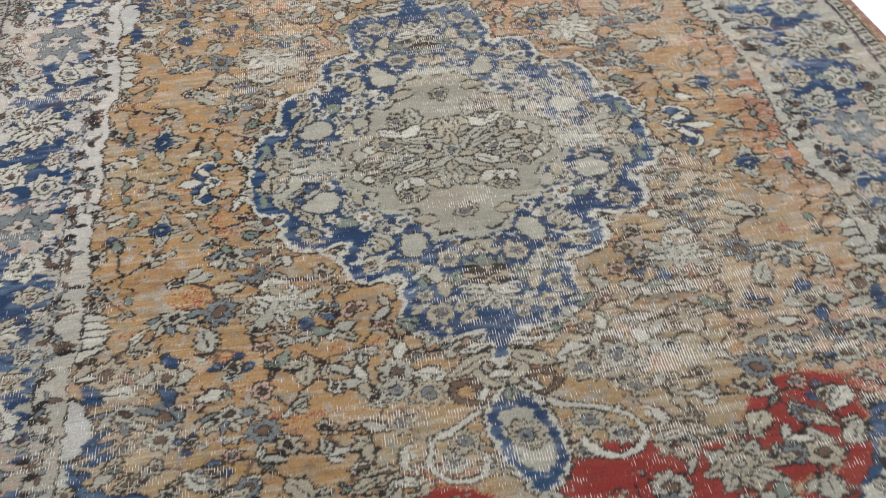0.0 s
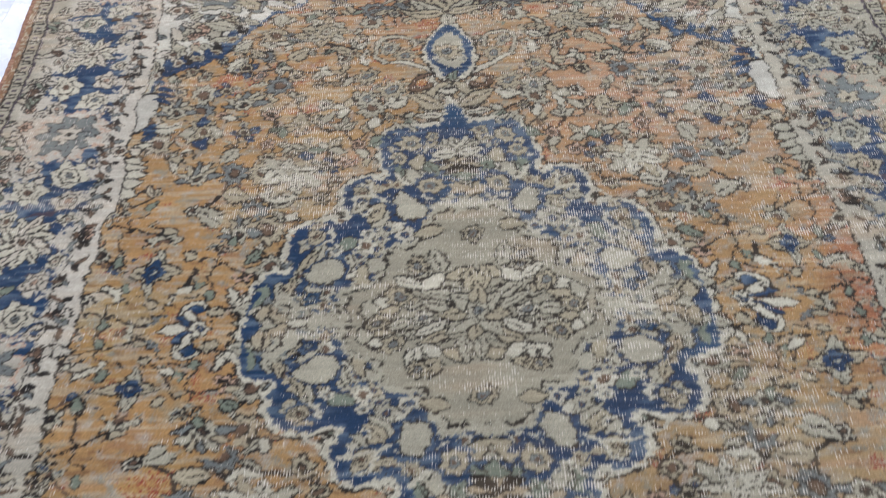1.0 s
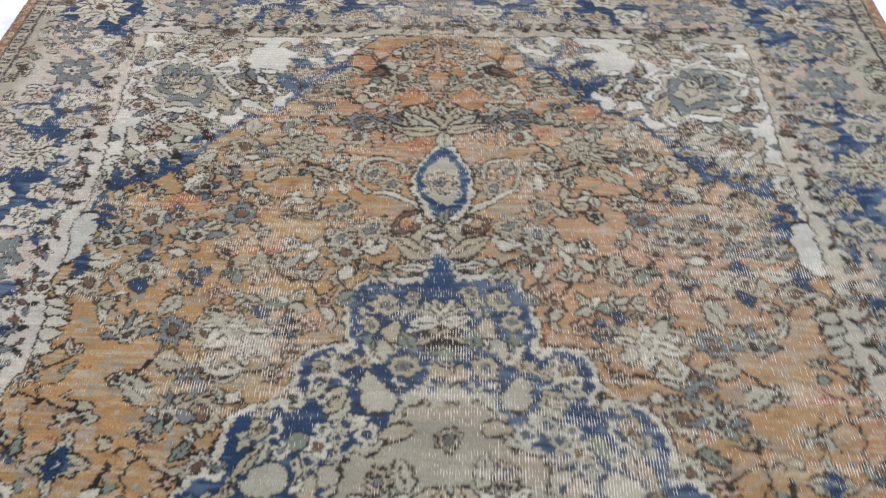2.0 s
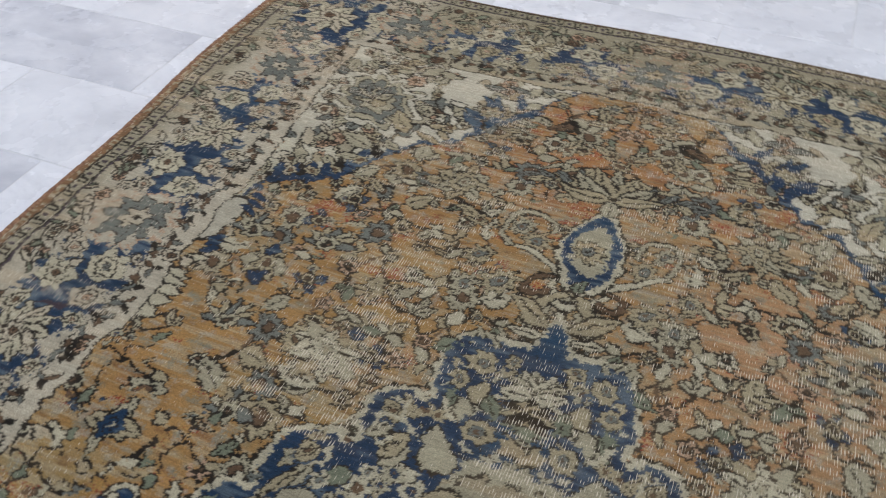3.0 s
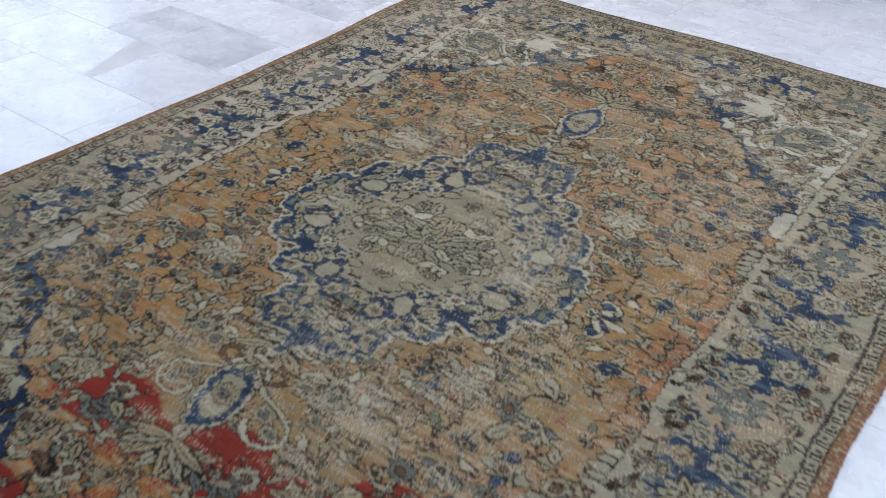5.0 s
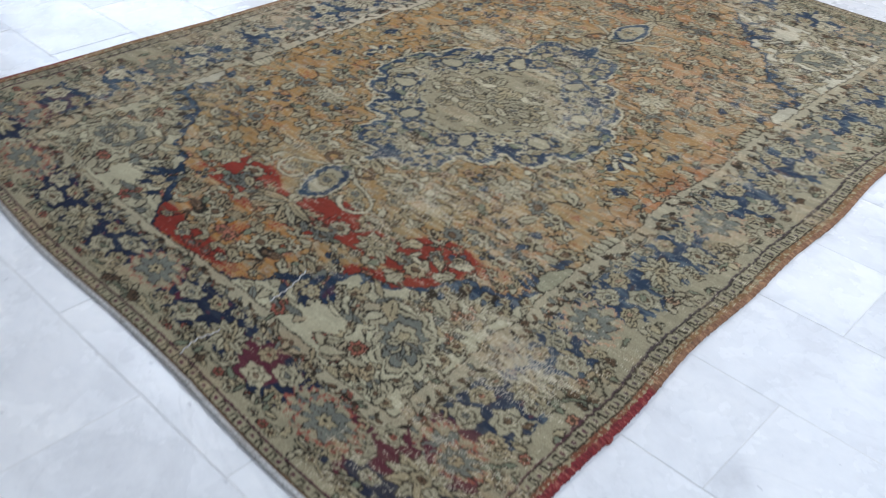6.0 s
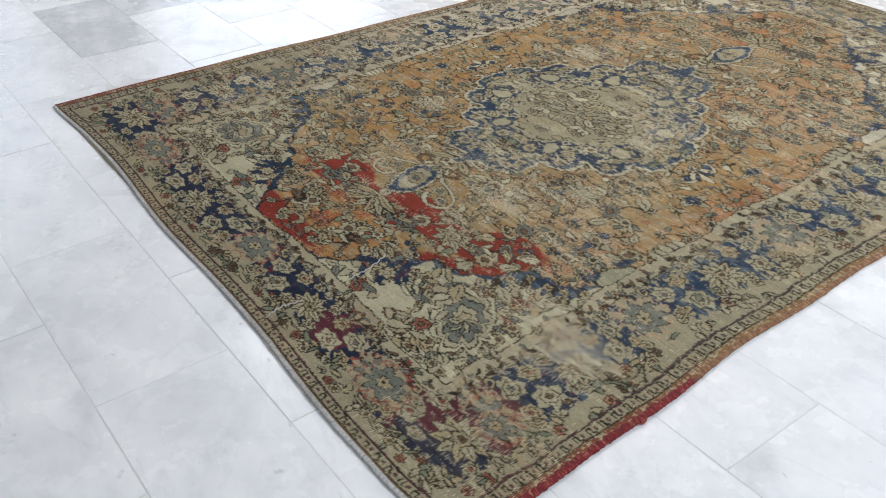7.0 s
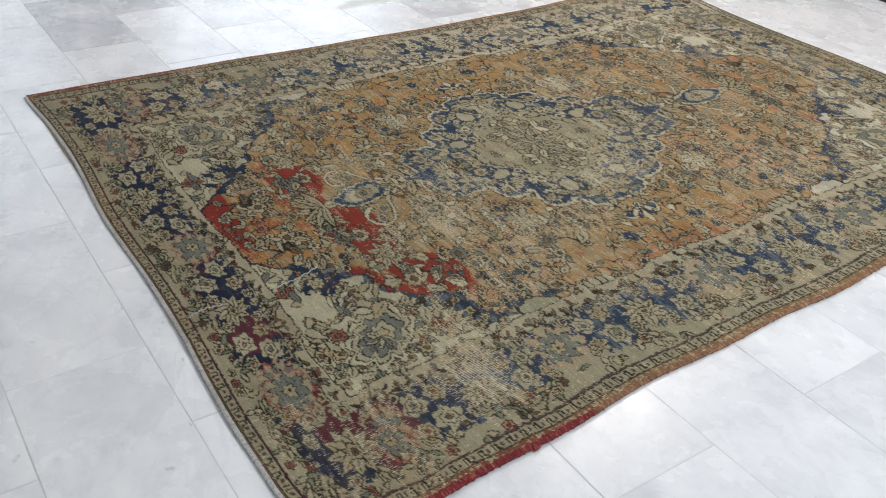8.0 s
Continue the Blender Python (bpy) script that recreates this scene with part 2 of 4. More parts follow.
def window(u, s, r):
    x0, x1 = max(0, int((u - r) / STEP)), min(NU, int((u + r) / STEP) + 2)
    y0, y1 = max(0, int((s - r + S_EDGE) / STEP)), min(NS, int((s + r + S_EDGE) / STEP) + 2)
    return slice(y0, y1), slice(x0, x1)


def local(u, s, r, rot):
    w = window(u, s, r)
    c, k = math.cos(radians(rot)), math.sin(radians(rot))
    dx, dy = uu[w] - u, ss[w] - s
    return w, dx * c + dy * k, dy * c - dx * k


def paint(w, mask, tone):
    design[w][mask] = tone


def bloom(u, s, r, rot=0, petals=8, deep=0.16, tone=CREAM, inner=GREY, eye=BROWN, line=0.0048, squash=1.0, ribs=True, ring=True):
    """A rosette: lobed outline, ribs, ring and eye."""
    if r <= 0:
        return
    w, p, q = local(u, s, r * 1.6 + 0.01, rot)
    q = q / squash
    d, a = np.hypot(p, q), np.arctan2(q, p)
    edge = r * (1 + deep * np.cos(petals * a))
    paint(w, d < edge + line, INK)
    paint(w, d < edge, tone)
    if ribs:
        paint(w, (np.abs(np.sin(petals * a / 2)) * d < 0.0022) & (d < edge * 0.86) & (d > r * 0.3), INK)
    if not ring:
        return
    paint(w, d < r * 0.44 + line * 0.6, INK)
    paint(w, d < r * 0.42, inner)
    paint(w, d < r * 0.17, eye)


def palmette(u, s, r, rot=0, halo=BORDER, body=GREY):
    """A large palmette: a toothed halo, a lobed body and a flower in the middle."""
    w, p, q = local(u, s, r * 1.7, rot)
    d, a = np.hypot(p, q), np.arctan2(q, p)
    fringe = r * (1.06 + 0.14 * np.cos(13 * a + 2 * np.sin(3 * a))) + (jag[w] - 0.5) * 0.02
    paint(w, d < fringe + 0.007, SALMON)
    paint(w, d < fringe, halo)
    edge = r * (0.80 + 0.20 * np.cos(8 * a + np.sin(2 * a)) + 0.06 * np.cos(21 * a))
    paint(w, d < edge + 0.005, INK)
    paint(w, d < edge, body)
    paint(w, (np.abs(np.sin(4.5 * a + 1.57)) * d < 0.0028) & (d < edge * 0.8) & (d > r * 0.25), INK)
    inner = r * (0.30 + 0.08 * np.cos(6 * a))
    paint(w, d < inner + 0.0035, INK)
    paint(w, d < inner, KHAKI)
    paint(w, d < r * 0.10, INK)


def leaf(u, s, length, width, rot=0, tone=KHAKI, teeth=0, line=0.0042, rib=True):
    """A leaf that grows from (u, s) towards rot."""
    c, k = math.cos(radians(rot)), math.sin(radians(rot))
    w, p, q = local(u + c * length / 2, s + k * length / 2, length * 0.62 + 0.01, rot)
    t = np.clip(p / length + 0.5, 0, 1)
    half = width * np.sin(np.pi * t ** 0.8)
    if teeth:
        half = half * (0.72 + 0.28 * np.abs(np.sin(teeth * np.pi * t)))
    ok = (t > 0) & (t < 1)
    paint(w, (np.abs(q) < half + line) & ok, INK)
    paint(w, (np.abs(q) < half) & ok, tone)
    if rib:
        paint(w, (np.abs(q) < 0.0016) & (t > 0.15) & (t < 0.8), INK)


def stroke(points, width, tone):
    pts = np.array(points, float)
    mid, far = (pts.min(0) + pts.max(0)) / 2, np.ptp(pts, axis=0).max() / 2 + width + 0.004
    w = window(*mid, far)
    X, Y = uu[w], ss[w]
    best = np.full(X.shape, 9.0)
    for a, b in zip(pts[:-1], pts[1:]):
        v = b - a
        t = np.clip(((X - a[0]) * v[0] + (Y - a[1]) * v[1]) / max(v @ v, 1e-9), 0, 1)
        best = np.minimum(best, np.hypot(X - a[0] - t * v[0], Y - a[1] - t * v[1]))
    paint(w, best < width / 2, tone)


def scroll(u, s, r, start, sweep, width=0.009, tone=CREAM, edge=True, tight=0.35):
    """A spiral that curls inwards."""
    t = np.linspace(0, 1, 22)
    a = np.radians(start + sweep * t)
    rad = r * (1 - (1 - tight) * t)
    pts = np.c_[u + rad * np.cos(a), s + rad * np.sin(a)]
    if edge:
        stroke(pts, width + 0.007, INK)
    stroke(pts, width, tone)


def both(fn, u, s, *a, rot=0, **k):
    """Draws at s and at its mirror place."""
    fn(u, s, *a, rot=rot, **k)
    fn(u, -s, *a, rot=-rot, **k)


# field: thin vines with leaves and small flowers
spots = []
for _ in range(12000):
    u, s = rng.uniform(0.0, 0.72), rng.uniform(0.0, 1.27)
    gap = 0.060 if u > 0.42 and s < 0.46 else 0.050 if s > 0.86 else 0.044
    if all((u - a) ** 2 + (s - b) ** 2 > gap ** 2 for a, b in spots):
        spots.append((u, s))
for n, (u, s) in enumerate(spots):
    near = sorted(spots, key=lambda o: (o[0] - u) ** 2 + (o[1] - s) ** 2)[1:3]
    for o in near:
        mid = ((u + o[0]) / 2 + rng.normal(0, 0.018), (s + o[1]) / 2 + rng.normal(0, 0.018))
        t = np.linspace(0, 1, 7)[:, None]
        pts = (1 - t) ** 2 * np.array((u, s)) + 2 * t * (1 - t) * np.array(mid) + t * t * np.array(o)
        for sign in (1, -1):
            stroke(pts * (1, sign), rng.choice((0.0048, 0.0056, 0.0066)), INK if rng.random() < 0.75 else BROWN)
for n, (u, s) in enumerate(spots):
    rot, kind = rng.uniform(0, 360), rng.random()
    if kind < 0.30:
        both(bloom, u, s, rng.uniform(0.011, 0.018), rot=rot, petals=int(rng.integers(5, 8)), deep=0.2, tone=int(rng.choice((KHAKI, KHAKI, STONE, CREAM, SALMON))), inner=int(rng.choice((BROWN, GREY, INK))), line=0.0048, ribs=False)
    elif kind < 0.68:
        for k in range(int(rng.integers(2, 4))):
            both(leaf, u, s, rng.uniform(0.026, 0.05), rng.uniform(0.006, 0.011), rot=rot + 75 * k + rng.normal(0, 15), tone=int(rng.choice((KHAKI, CREAM, STONE, TEAL, KHAKI, STONE))), rib=rng.random() < 0.4, line=0.0046)
    elif kind < 0.75:
        for k in range(4):
            a = rot + 90 * k
            both(bloom, u + 0.021 * math.cos(radians(a)), s + 0.021 * math.sin(radians(a)), 0.0095, rot=0, petals=5, deep=0.1, tone=NAVY if rng.random() < 0.55 else STONE, inner=NAVY if k % 2 else GREY, line=0.0015, ribs=False)
        both(bloom, u, s, 0.011, rot=0, petals=6, deep=0.1, tone=KHAKI, inner=INK, line=0.0048, ribs=False)
    elif kind < 0.88:
        both(leaf, u, s, 0.066, 0.021, rot=rot, tone=int(rng.choice((STONE, CREAM, KHAKI))), teeth=6, line=0.005)
    else:
        both(bloom, u, s, 0.028, rot=rot, petals=9, deep=0.16, tone=int(rng.choice((STONE, STONE, KHAKI, GREY))), inner=BROWN, line=0.005)


def clear(u, s, r, tone=FIELD):
    """Bare ground round a flower that stands by itself."""
    for sign in (1, -1):
        w = window(u, sign * s, r)
        paint(w, np.hypot(uu[w] - u, ss[w] - sign * s) + (jag[w] - 0.5) * 0.03 < r, tone)


# crossed flowers with a blue heart, two to a flank
clear(0.600, 0.137, 0.062)
for k in range(4):
    both(leaf, 0.600, 0.137, 0.050, 0.012, rot=90 * k, tone=STONE if k % 2 else KHAKI, line=0.004)
    both(leaf, 0.600, 0.137, 0.026, 0.006, rot=45 + 90 * k, tone=KHAKI, rib=False)
both(bloom, 0.600, 0.137, 0.018, rot=0, petals=4, deep=0.2, tone=NAVY, inner=NAVY, eye=STONE, line=0.002, ribs=False)
# round flowers with two dark blue petals
clear(0.565, 0.518, 0.060)
for k, tone in enumerate((STONE, NAVY, STONE, NAVY)):
    both(leaf, 0.565, 0.518, 0.056, 0.017, rot=90 * k, tone=tone, line=0.004, rib=False)
    both(leaf, 0.565, 0.518, 0.046, 0.010, rot=45 + 90 * k, tone=KHAKI, line=0.004, rib=False)
both(bloom, 0.565, 0.518, 0.017, rot=0, petals=8, tone=KHAKI, inner=BROWN, line=0.004, ribs=False)
# grey fans
for u, s in ((0.56, 0.392), (0.455, 0.235), (0.47, 0.62), (0.63, 0.60)):
    clear(u, s, 0.05)
    for k in range(7):
        both(leaf, u, s - 0.012, 0.052, 0.009, rot=90 + (k - 3) * 30, tone=(GREY, STONE, KHAKI)[k % 3], line=0.004, rib=False)
    both(bloom, u, s - 0.012, 0.018, rot=0, petals=7, tone=STONE, inner=INK, line=0.004, ribs=False)
# pale feathery clusters beside the medallion
clear(0.365, 0.376, 0.05)
for k in range(9):
    a = 40 * k + 12
    both(leaf, 0.365 + 0.012 * math.cos(radians(a)), 0.376, 0.052 + 0.012 * (k % 2), 0.015, rot=a, tone=(CREAM, STONE, CREAM, KHAKI)[k % 4], teeth=4, rib=k % 2 == 0, line=0.0032)
both(bloom, 0.365, 0.376, 0.022, rot=0, petals=7, deep=0.16, tone=CREAM, inner=STONE, eye=KHAKI, line=0.0022)
both(bloom, 0.325, 0.43, 0.014, rot=0, petals=4, tone=NAVY, inner=NAVY, line=0.002, ribs=False)
# branching sprays in the open ochre ground
for u, s, r in ((0.665, 0.24, 0.06), (0.53, 0.05, 0.05), (0.485, 0.145, 0.05), (0.67, 0.04, 0.055)):
    clear(u, s, r * 0.8)
    for k in range(4):
        a = 20 + 85 * k
        for sign in (1, -1):
            t = np.linspace(0, 1, 8)
            pts = np.c_[u + r * t * math.cos(radians(a)) + 0.012 * np.sin(4 * t), s + r * t * math.sin(radians(a)) + 0.010 * np.sin(5 * t)]
            stroke(pts * (1, sign), 0.0042, INK)
        both(leaf, u + r * math.cos(radians(a)), s + r * math.sin(radians(a)), 0.028, 0.008, rot=a, tone=TEAL if k % 2 else KHAKI, rib=False)
# side flower with two curls, beside each flank of the medallion
w = window(0.53, 0.0, 0.075)
paint(w, np.abs(uu[w] - 0.525) / 0.062 + np.abs(ss[w]) / 0.075 + (jag[w] - 0.5) * 0.3 < 1.15, FIELD)
for sign in (1, -1):
    scroll(0.505, sign * 0.046, 0.030, sign * 250, sign * 290, 0.009, CREAM, tight=0.45)
    bloom(0.505, sign * 0.046, 0.014, 0, 4, 0.1, NAVY, NAVY, NAVY, 0.002, 1, False, False)
    leaf(0.490, sign * 0.008, 0.060, 0.011, sign * 24, NAVY, 0, 0.003, False)
    leaf(0.500, sign * 0.012, 0.044, 0.008, sign * 55, CREAM, 0, 0.004, False)
leaf(0.515, 0.0, 0.058, 0.012, 0, CREAM, 0, 0.004, False)
bloom(0.490, 0.0, 0.015, 0, 6, 0.2, CREAM, NAVY, KHAKI, 0.004, 1, False)

# medallion: scalloped, cream edged, dark blue with flowers


def rounded(a, b, r):
    """Signed distance to a box of half sizes a and b with round corners."""
    qx, qy = uu - a + r, np.abs(ss) - b + r
    return np.hypot(np.maximum(qx, 0), np.maximum(qy, 0)) + np.minimum(np.maximum(qx, qy), 0) - r


lobe = rounded(0.416, 0.136, 0.075)
for a, b, r in ((0.356, 0.244, 0.055), (0.250, 0.350, 0.05), (0.158, 0.502, 0.065)):
    lobe = np.minimum(lobe, rounded(a, b, r))
# the notches run a little way in
for u, s in ((0.356, 0.138), (0.252, 0.246), (0.160, 0.352)):
    lobe = np.maximum(lobe, 0.020 - np.hypot(uu - u - 0.006, np.abs(ss) - s - 0.006))
tip = np.maximum(uu * 2.2 + np.abs(ss) - 0.572, 0.40 - np.abs(ss)) * 0.4
lobe = np.minimum(lobe, tip) + (jag - 0.5) * 0.010
design[(lobe < 0.015) & (jag2 > 0.25)] = INK
design[(lobe < 0.010) & (jag2 > 0.12)] = CREAM
design[lobe < 0.0] = NAVY
medal = [(a, b) for a in np.arange(0.012, 0.42, 0.031) for b in np.arange(0.012, 0.54, 0.031)]
for n, (u, s) in enumerate(medal):
    u, s = u + rng.normal(0, 0.008), s + rng.normal(0, 0.008)
    iy, ix = int((s + S_EDGE) / STEP), int(max(u, 0) / STEP)
    if lobe[iy, ix] < -0.012:
        kind = rng.random()
        if kind < 0.50:
            both(bloom, u, s, rng.uniform(0.011, 0.018), rot=rng.uniform(0, 90), petals=6, deep=0.22, tone=int(rng.choice((KHAKI, STONE, STONE, CREAM))), inner=int(rng.choice((BROWN, NAVY, GREY))), line=0.001, ribs=False)
        elif kind < 0.9:
            both(leaf, u, s, 0.056, 0.014, rot=rng.uniform(0, 360), tone=int(rng.choice((KHAKI, STONE, CREAM, TEAL))), rib=rng.random() < 0.5, line=0.0035)
# grey palmette in each side lobe, with dark curls
w, p, q = local(0.330, 0.0, 0.12, 0)
d, a = np.hypot(p / 0.062, q / 0.078), np.arctan2(q, p)
paint(w, d + 0.12 * np.cos(7 * a) + (jag[w] - 0.5) * 0.3 < 1.0, STONE)
for u, s, r, st in ((0.352, 0.030, 0.022, 90), (0.322, 0.062, 0.018, 30), (0.374, 0.056, 0.014, 200), (0.304, 0.020, 0.014, 140)):
    for sign in (1, -1):
        scroll(u, sign * s, r, sign * st, sign * 300, 0.0048, INK, edge=False, tight=0.3)
        scroll(u + 0.004, sign * s, r * 0.5, sign * (st + 180), sign * 200, 0.008, GREY, edge=False, tight=0.3)
for u, s, rot in ((0.300, 0.0, 0), (0.335, 0.004, 25), (0.365, 0.016, 70), (0.290, 0.044, 30), (0.340, 0.080, 100), (0.385, 0.010, 90)):
    both(leaf, u, s, 0.042, 0.010, rot=rot, tone=KHAKI if s else CREAM, line=0.0042, rib=s > 0.01)
for sign in (1, -1):
    bloom(0.296, sign * 0.056, 0.015, 0, 5, 0.2, NAVY, GREY, NAVY, 0.002, 1, False)
# cream pears on blue, with ribbons
for u, s, r, rot in ((0.276, 0.112, 0.036, 8), (0.118, 0.268, 0.035, 75), (0.305, 0.205, 0.021, 40), (0.205, 0.305, 0.022, 50)):
    w, p, q = local(u, s, r * 2, rot)
    for sign in (1, -1):
        w, p, q = local(u, sign * s, r * 2, sign * rot)
        body = np.hypot(p / r, q / (r * 0.72 * (1 - 0.25 * p / r)))
        paint(w, body < 1.28, NAVY)
        paint(w, body + (jag[w] - 0.5) * 0.25 < 1.12, INK)
        paint(w, body + (jag[w] - 0.5) * 0.25 < 1.0, KHAKI if r < 0.03 else STONE)
    if r < 0.03:
        both(bloom, u, s, 0.009, rot=0, petals=5, tone=KHAKI, inner=BROWN, line=0.003, ribs=False)
for sign in (1, -1):
    for u, s, r, a, b in ((0.20, 0.20, 0.11, 20, 100), (0.08, 0.38, 0.07, 60, -130), (0.145, 0.32, 0.045, -60, 180)):
        scroll(u, sign * s, r, sign * a, sign * b, 0.006, CREAM, edge=False, tight=0.8)
    # blue field at the ends of the medallion: ringed flowers, a dark fan and a cream palmette
    for u, s, r in ((0.102, 0.452, 0.022), (0.050, 0.470, 0.014), (0.125, 0.405, 0.016), (0.062, 0.318, 0.022)):
        w, p, q = local(u, sign * s, r * 2, 0)
        paint(w, np.hypot(p, q) + (jag[w] - 0.5) * 0.02 < r * 1.55, NAVY)
        bloom(u, sign * s, r, 0, 7, 0.14, KHAKI, GREY, BROWN, 0.002, 1, False)
    for k in range(5):
        leaf(0.0, sign * 0.372, 0.046, 0.009, sign * (90 - 32 * k), INK if k % 2 == 0 else KHAKI, 0, 0.003, False)
    for k in range(4):
        leaf(0.0, sign * 0.408, 0.058, 0.013, sign * (90 - 28 * k), CREAM if k % 2 else STONE, 0, 0.003)
    stroke([(0.0, sign * 0.47), (0.0, sign * 0.555)], 0.020, NAVY)
    stroke([(0.0, sign * 0.50), (0.045, sign * 0.488)], 0.012, NAVY)
rim_noise = lobe + (jag2 - 0.5) * 0.022
design[(rim_noise > -0.012) & (lobe <= 0.0) & (jag2 > 0.22)] = NAVY
# inner field of the medallion
heart = (np.abs(uu / 0.240) ** 1.2 + np.abs(ss / 0.275) ** 1.2) ** (1 / 1.2) - 1 + 0.07 * np.cos(12 * np.arctan2(ss, uu)) + (jag - 0.5) * 0.05
design[heart < 0.075] = STONE
design[(heart < 0.026) & (jag2 > 0.3)] = INK
design[heart < 0.0] = BORDER
for a in np.arange(0.0, 0.25, 0.050):
    for b in np.arange(0.0, 0.26, 0.050):
        u, s = a + rng.normal(0, 0.006), b + rng.normal(0, 0.006)
        open_end = 0.13 < s < 0.24 and u < 0.055
        if heart[int((s + S_EDGE) / STEP), int(max(u, 0) / STEP)] < -0.14 and not open_end:
            if rng.random() < 0.40:
                both(bloom, u, s, 0.015, rot=0, petals=5, deep=0.2, tone=int(rng.choice((STONE, GREY, CREAM))), inner=GREY, line=0.0045, ribs=False)
            else:
                both(leaf, u, s, 0.055, 0.013, rot=rng.uniform(0, 360), tone=int(rng.choice((STONE, CREAM, KHAKI, STONE))), rib=False, line=0.0046)
for ring, count, size in ((0.06, 6, 0.06), (0.125, 9, 0.055)):
    for k in range(count):
        a = 180 * (k + 0.5) / count - 90
        if ring > 0.1 and abs(a) > 62:
            continue
        leaf(ring * math.cos(radians(a)) * 0.95, ring * math.sin(radians(a)), size, 0.014, a + (18 if k % 2 else -18), (STONE, KHAKI, CREAM, STONE)[k % 4], 0 if k % 3 else 5, 0.0046)
for u, s, r in ((0.14, 0.06, 0.020), (0.10, 0.13, 0.016), (0.18, 0.0, 0.018), (0.0, 0.190, 0.018)):
    both(bloom, u, s, r, rot=20, petals=7, tone=KHAKI, inner=GREY)
for k in range(5):
    leaf(0, 0, 0.075, 0.019, -90 + 45 * k, STONE if k % 2 else KHAKI)
bloom(0, 0, 0.022, 0, 8, 0.2, STONE, GREY, INK)

# pendants on the long axis: a drop between cream curls
for sign in (1, -1):
    w = window(0.09, sign * 0.74, 0.17)
    paint(w, np.hypot((uu[w] - 0.07) / 0.12, (ss[w] * sign - 0.745) / 0.15) + (jag[w] - 0.5) * 0.3 < 1.0, FIELD)
    for u, s, r, tone in ((0.10, 0.745, 0.026, KHAKI), (0.135, 0.79, 0.020, STONE), (0.075, 0.80, 0.018, KHAKI), (0.13, 0.62, 0.030, KHAKI), (0.19, 0.60, 0.026, STONE), (0.20, 0.68, 0.022, KHAKI)):
        bloom(u, sign * s, r, 20, 8, 0.2, tone, GREY, BROWN, 0.004)
    t = np.linspace(0, 1, 12)
    for pts, width, tone in ((np.c_[0.018 + 0.135 * t ** 0.9, 0.655 + 0.075 * np.sin(t * 1.5)], 0.012, CREAM), (np.c_[0.004 + 0.05 * t, 0.60 + 0.06 * t * t], 0.011, CREAM), (np.c_[0.004 + 0.055 * t, 0.632 - 0.07 * t ** 1.4], 0.015, KHAKI)):
        stroke(pts * (1, sign), width + 0.007, INK)
        stroke(pts * (1, sign), width, tone)
    scroll(0.115, sign * 0.785, 0.062, sign * -60, sign * 250, 0.009, STONE if sign > 0 else CREAM, tight=0.55)
    scroll(0.060, sign * 0.628, 0.034, sign * 100, sign * -270, 0.011, BROWN, tight=0.4)
    leaf(0.015, sign * 0.555, 0.09, 0.014, sign * 28, KHAKI)
    leaf(0.02, sign * 0.535, 0.06, 0.010, sign * 5, CREAM, 3)
    w, p, q = local(0, sign * 0.750, 0.20, 0)
    q = q * sign
    drop = np.hypot(p / 0.052, np.where(q > 0, q / 0.125, q / 0.098)) + np.where(q > 0.05, 0.30 * (q - 0.05) / 0.08 * np.abs(p) / 0.03, 0)
    for level, tone in ((1.24, INK), (1.14, CREAM), (1.0, NAVY), (0.68, STONE)):
        paint(w, drop + (jag[w] - 0.5) * 0.2 < level, tone)
    bloom(0, sign * 0.747, 0.026, 0, 9, 0.16, KHAKI, GREY, INK, 0.004)
    leaf(0.0, sign * 0.865, 0.05, 0.018, sign * 90, STONE)
    leaf(0.0, sign * 0.635, 0.04, 0.010, sign * 90, TEAL)
    # fan of leaves beyond the drop
    for k in range(4):
        leaf(0.0, sign * 0.915, 0.11, 0.014, sign * (90 - 24 * k), KHAKI if k % 2 else STONE, 0, 0.005)
        leaf(0.06 + 0.03 * k, sign * 0.955, 0.05, 0.009, sign * (70 - 24 * k), GREY, 0, 0.004)
    bloom(0.130, sign * 1.148, 0.022, 0, 5, 0.15, INK, BROWN, BROWN, 0.003, 1, False)
    leaf(0.135, sign * 1.148, 0.05, 0.012, sign * -30, BROWN)
    # grey fan flowers towards the ends
    for u, d in ((0.17, 0.93), (0.24, 0.78), (0.13, 1.06), (0.03, 1.08), (0.22, 1.08), (0.06, 1.20), (0.38, 0.86), (0.44, 0.78)):
        bloom(u, sign * d, 0.020, 20, 7, 0.2, (KHAKI, STONE, GREY)[int(u * 100) % 3], BROWN, INK, 0.004, 0.85)
        leaf(u, sign * d, 0.055, 0.010, sign * (u * 900 % 180), KHAKI, 0, 0.004)
    for k in range(8):
        leaf(0.30, sign * 0.88, 0.066, 0.016, 45 * k + 10, STONE if k % 2 else KHAKI, 4, 0.004)
    bloom(0.30, sign * 0.88, 0.026, 0, 9, 0.14, KHAKI, STONE, BROWN, 0.004)

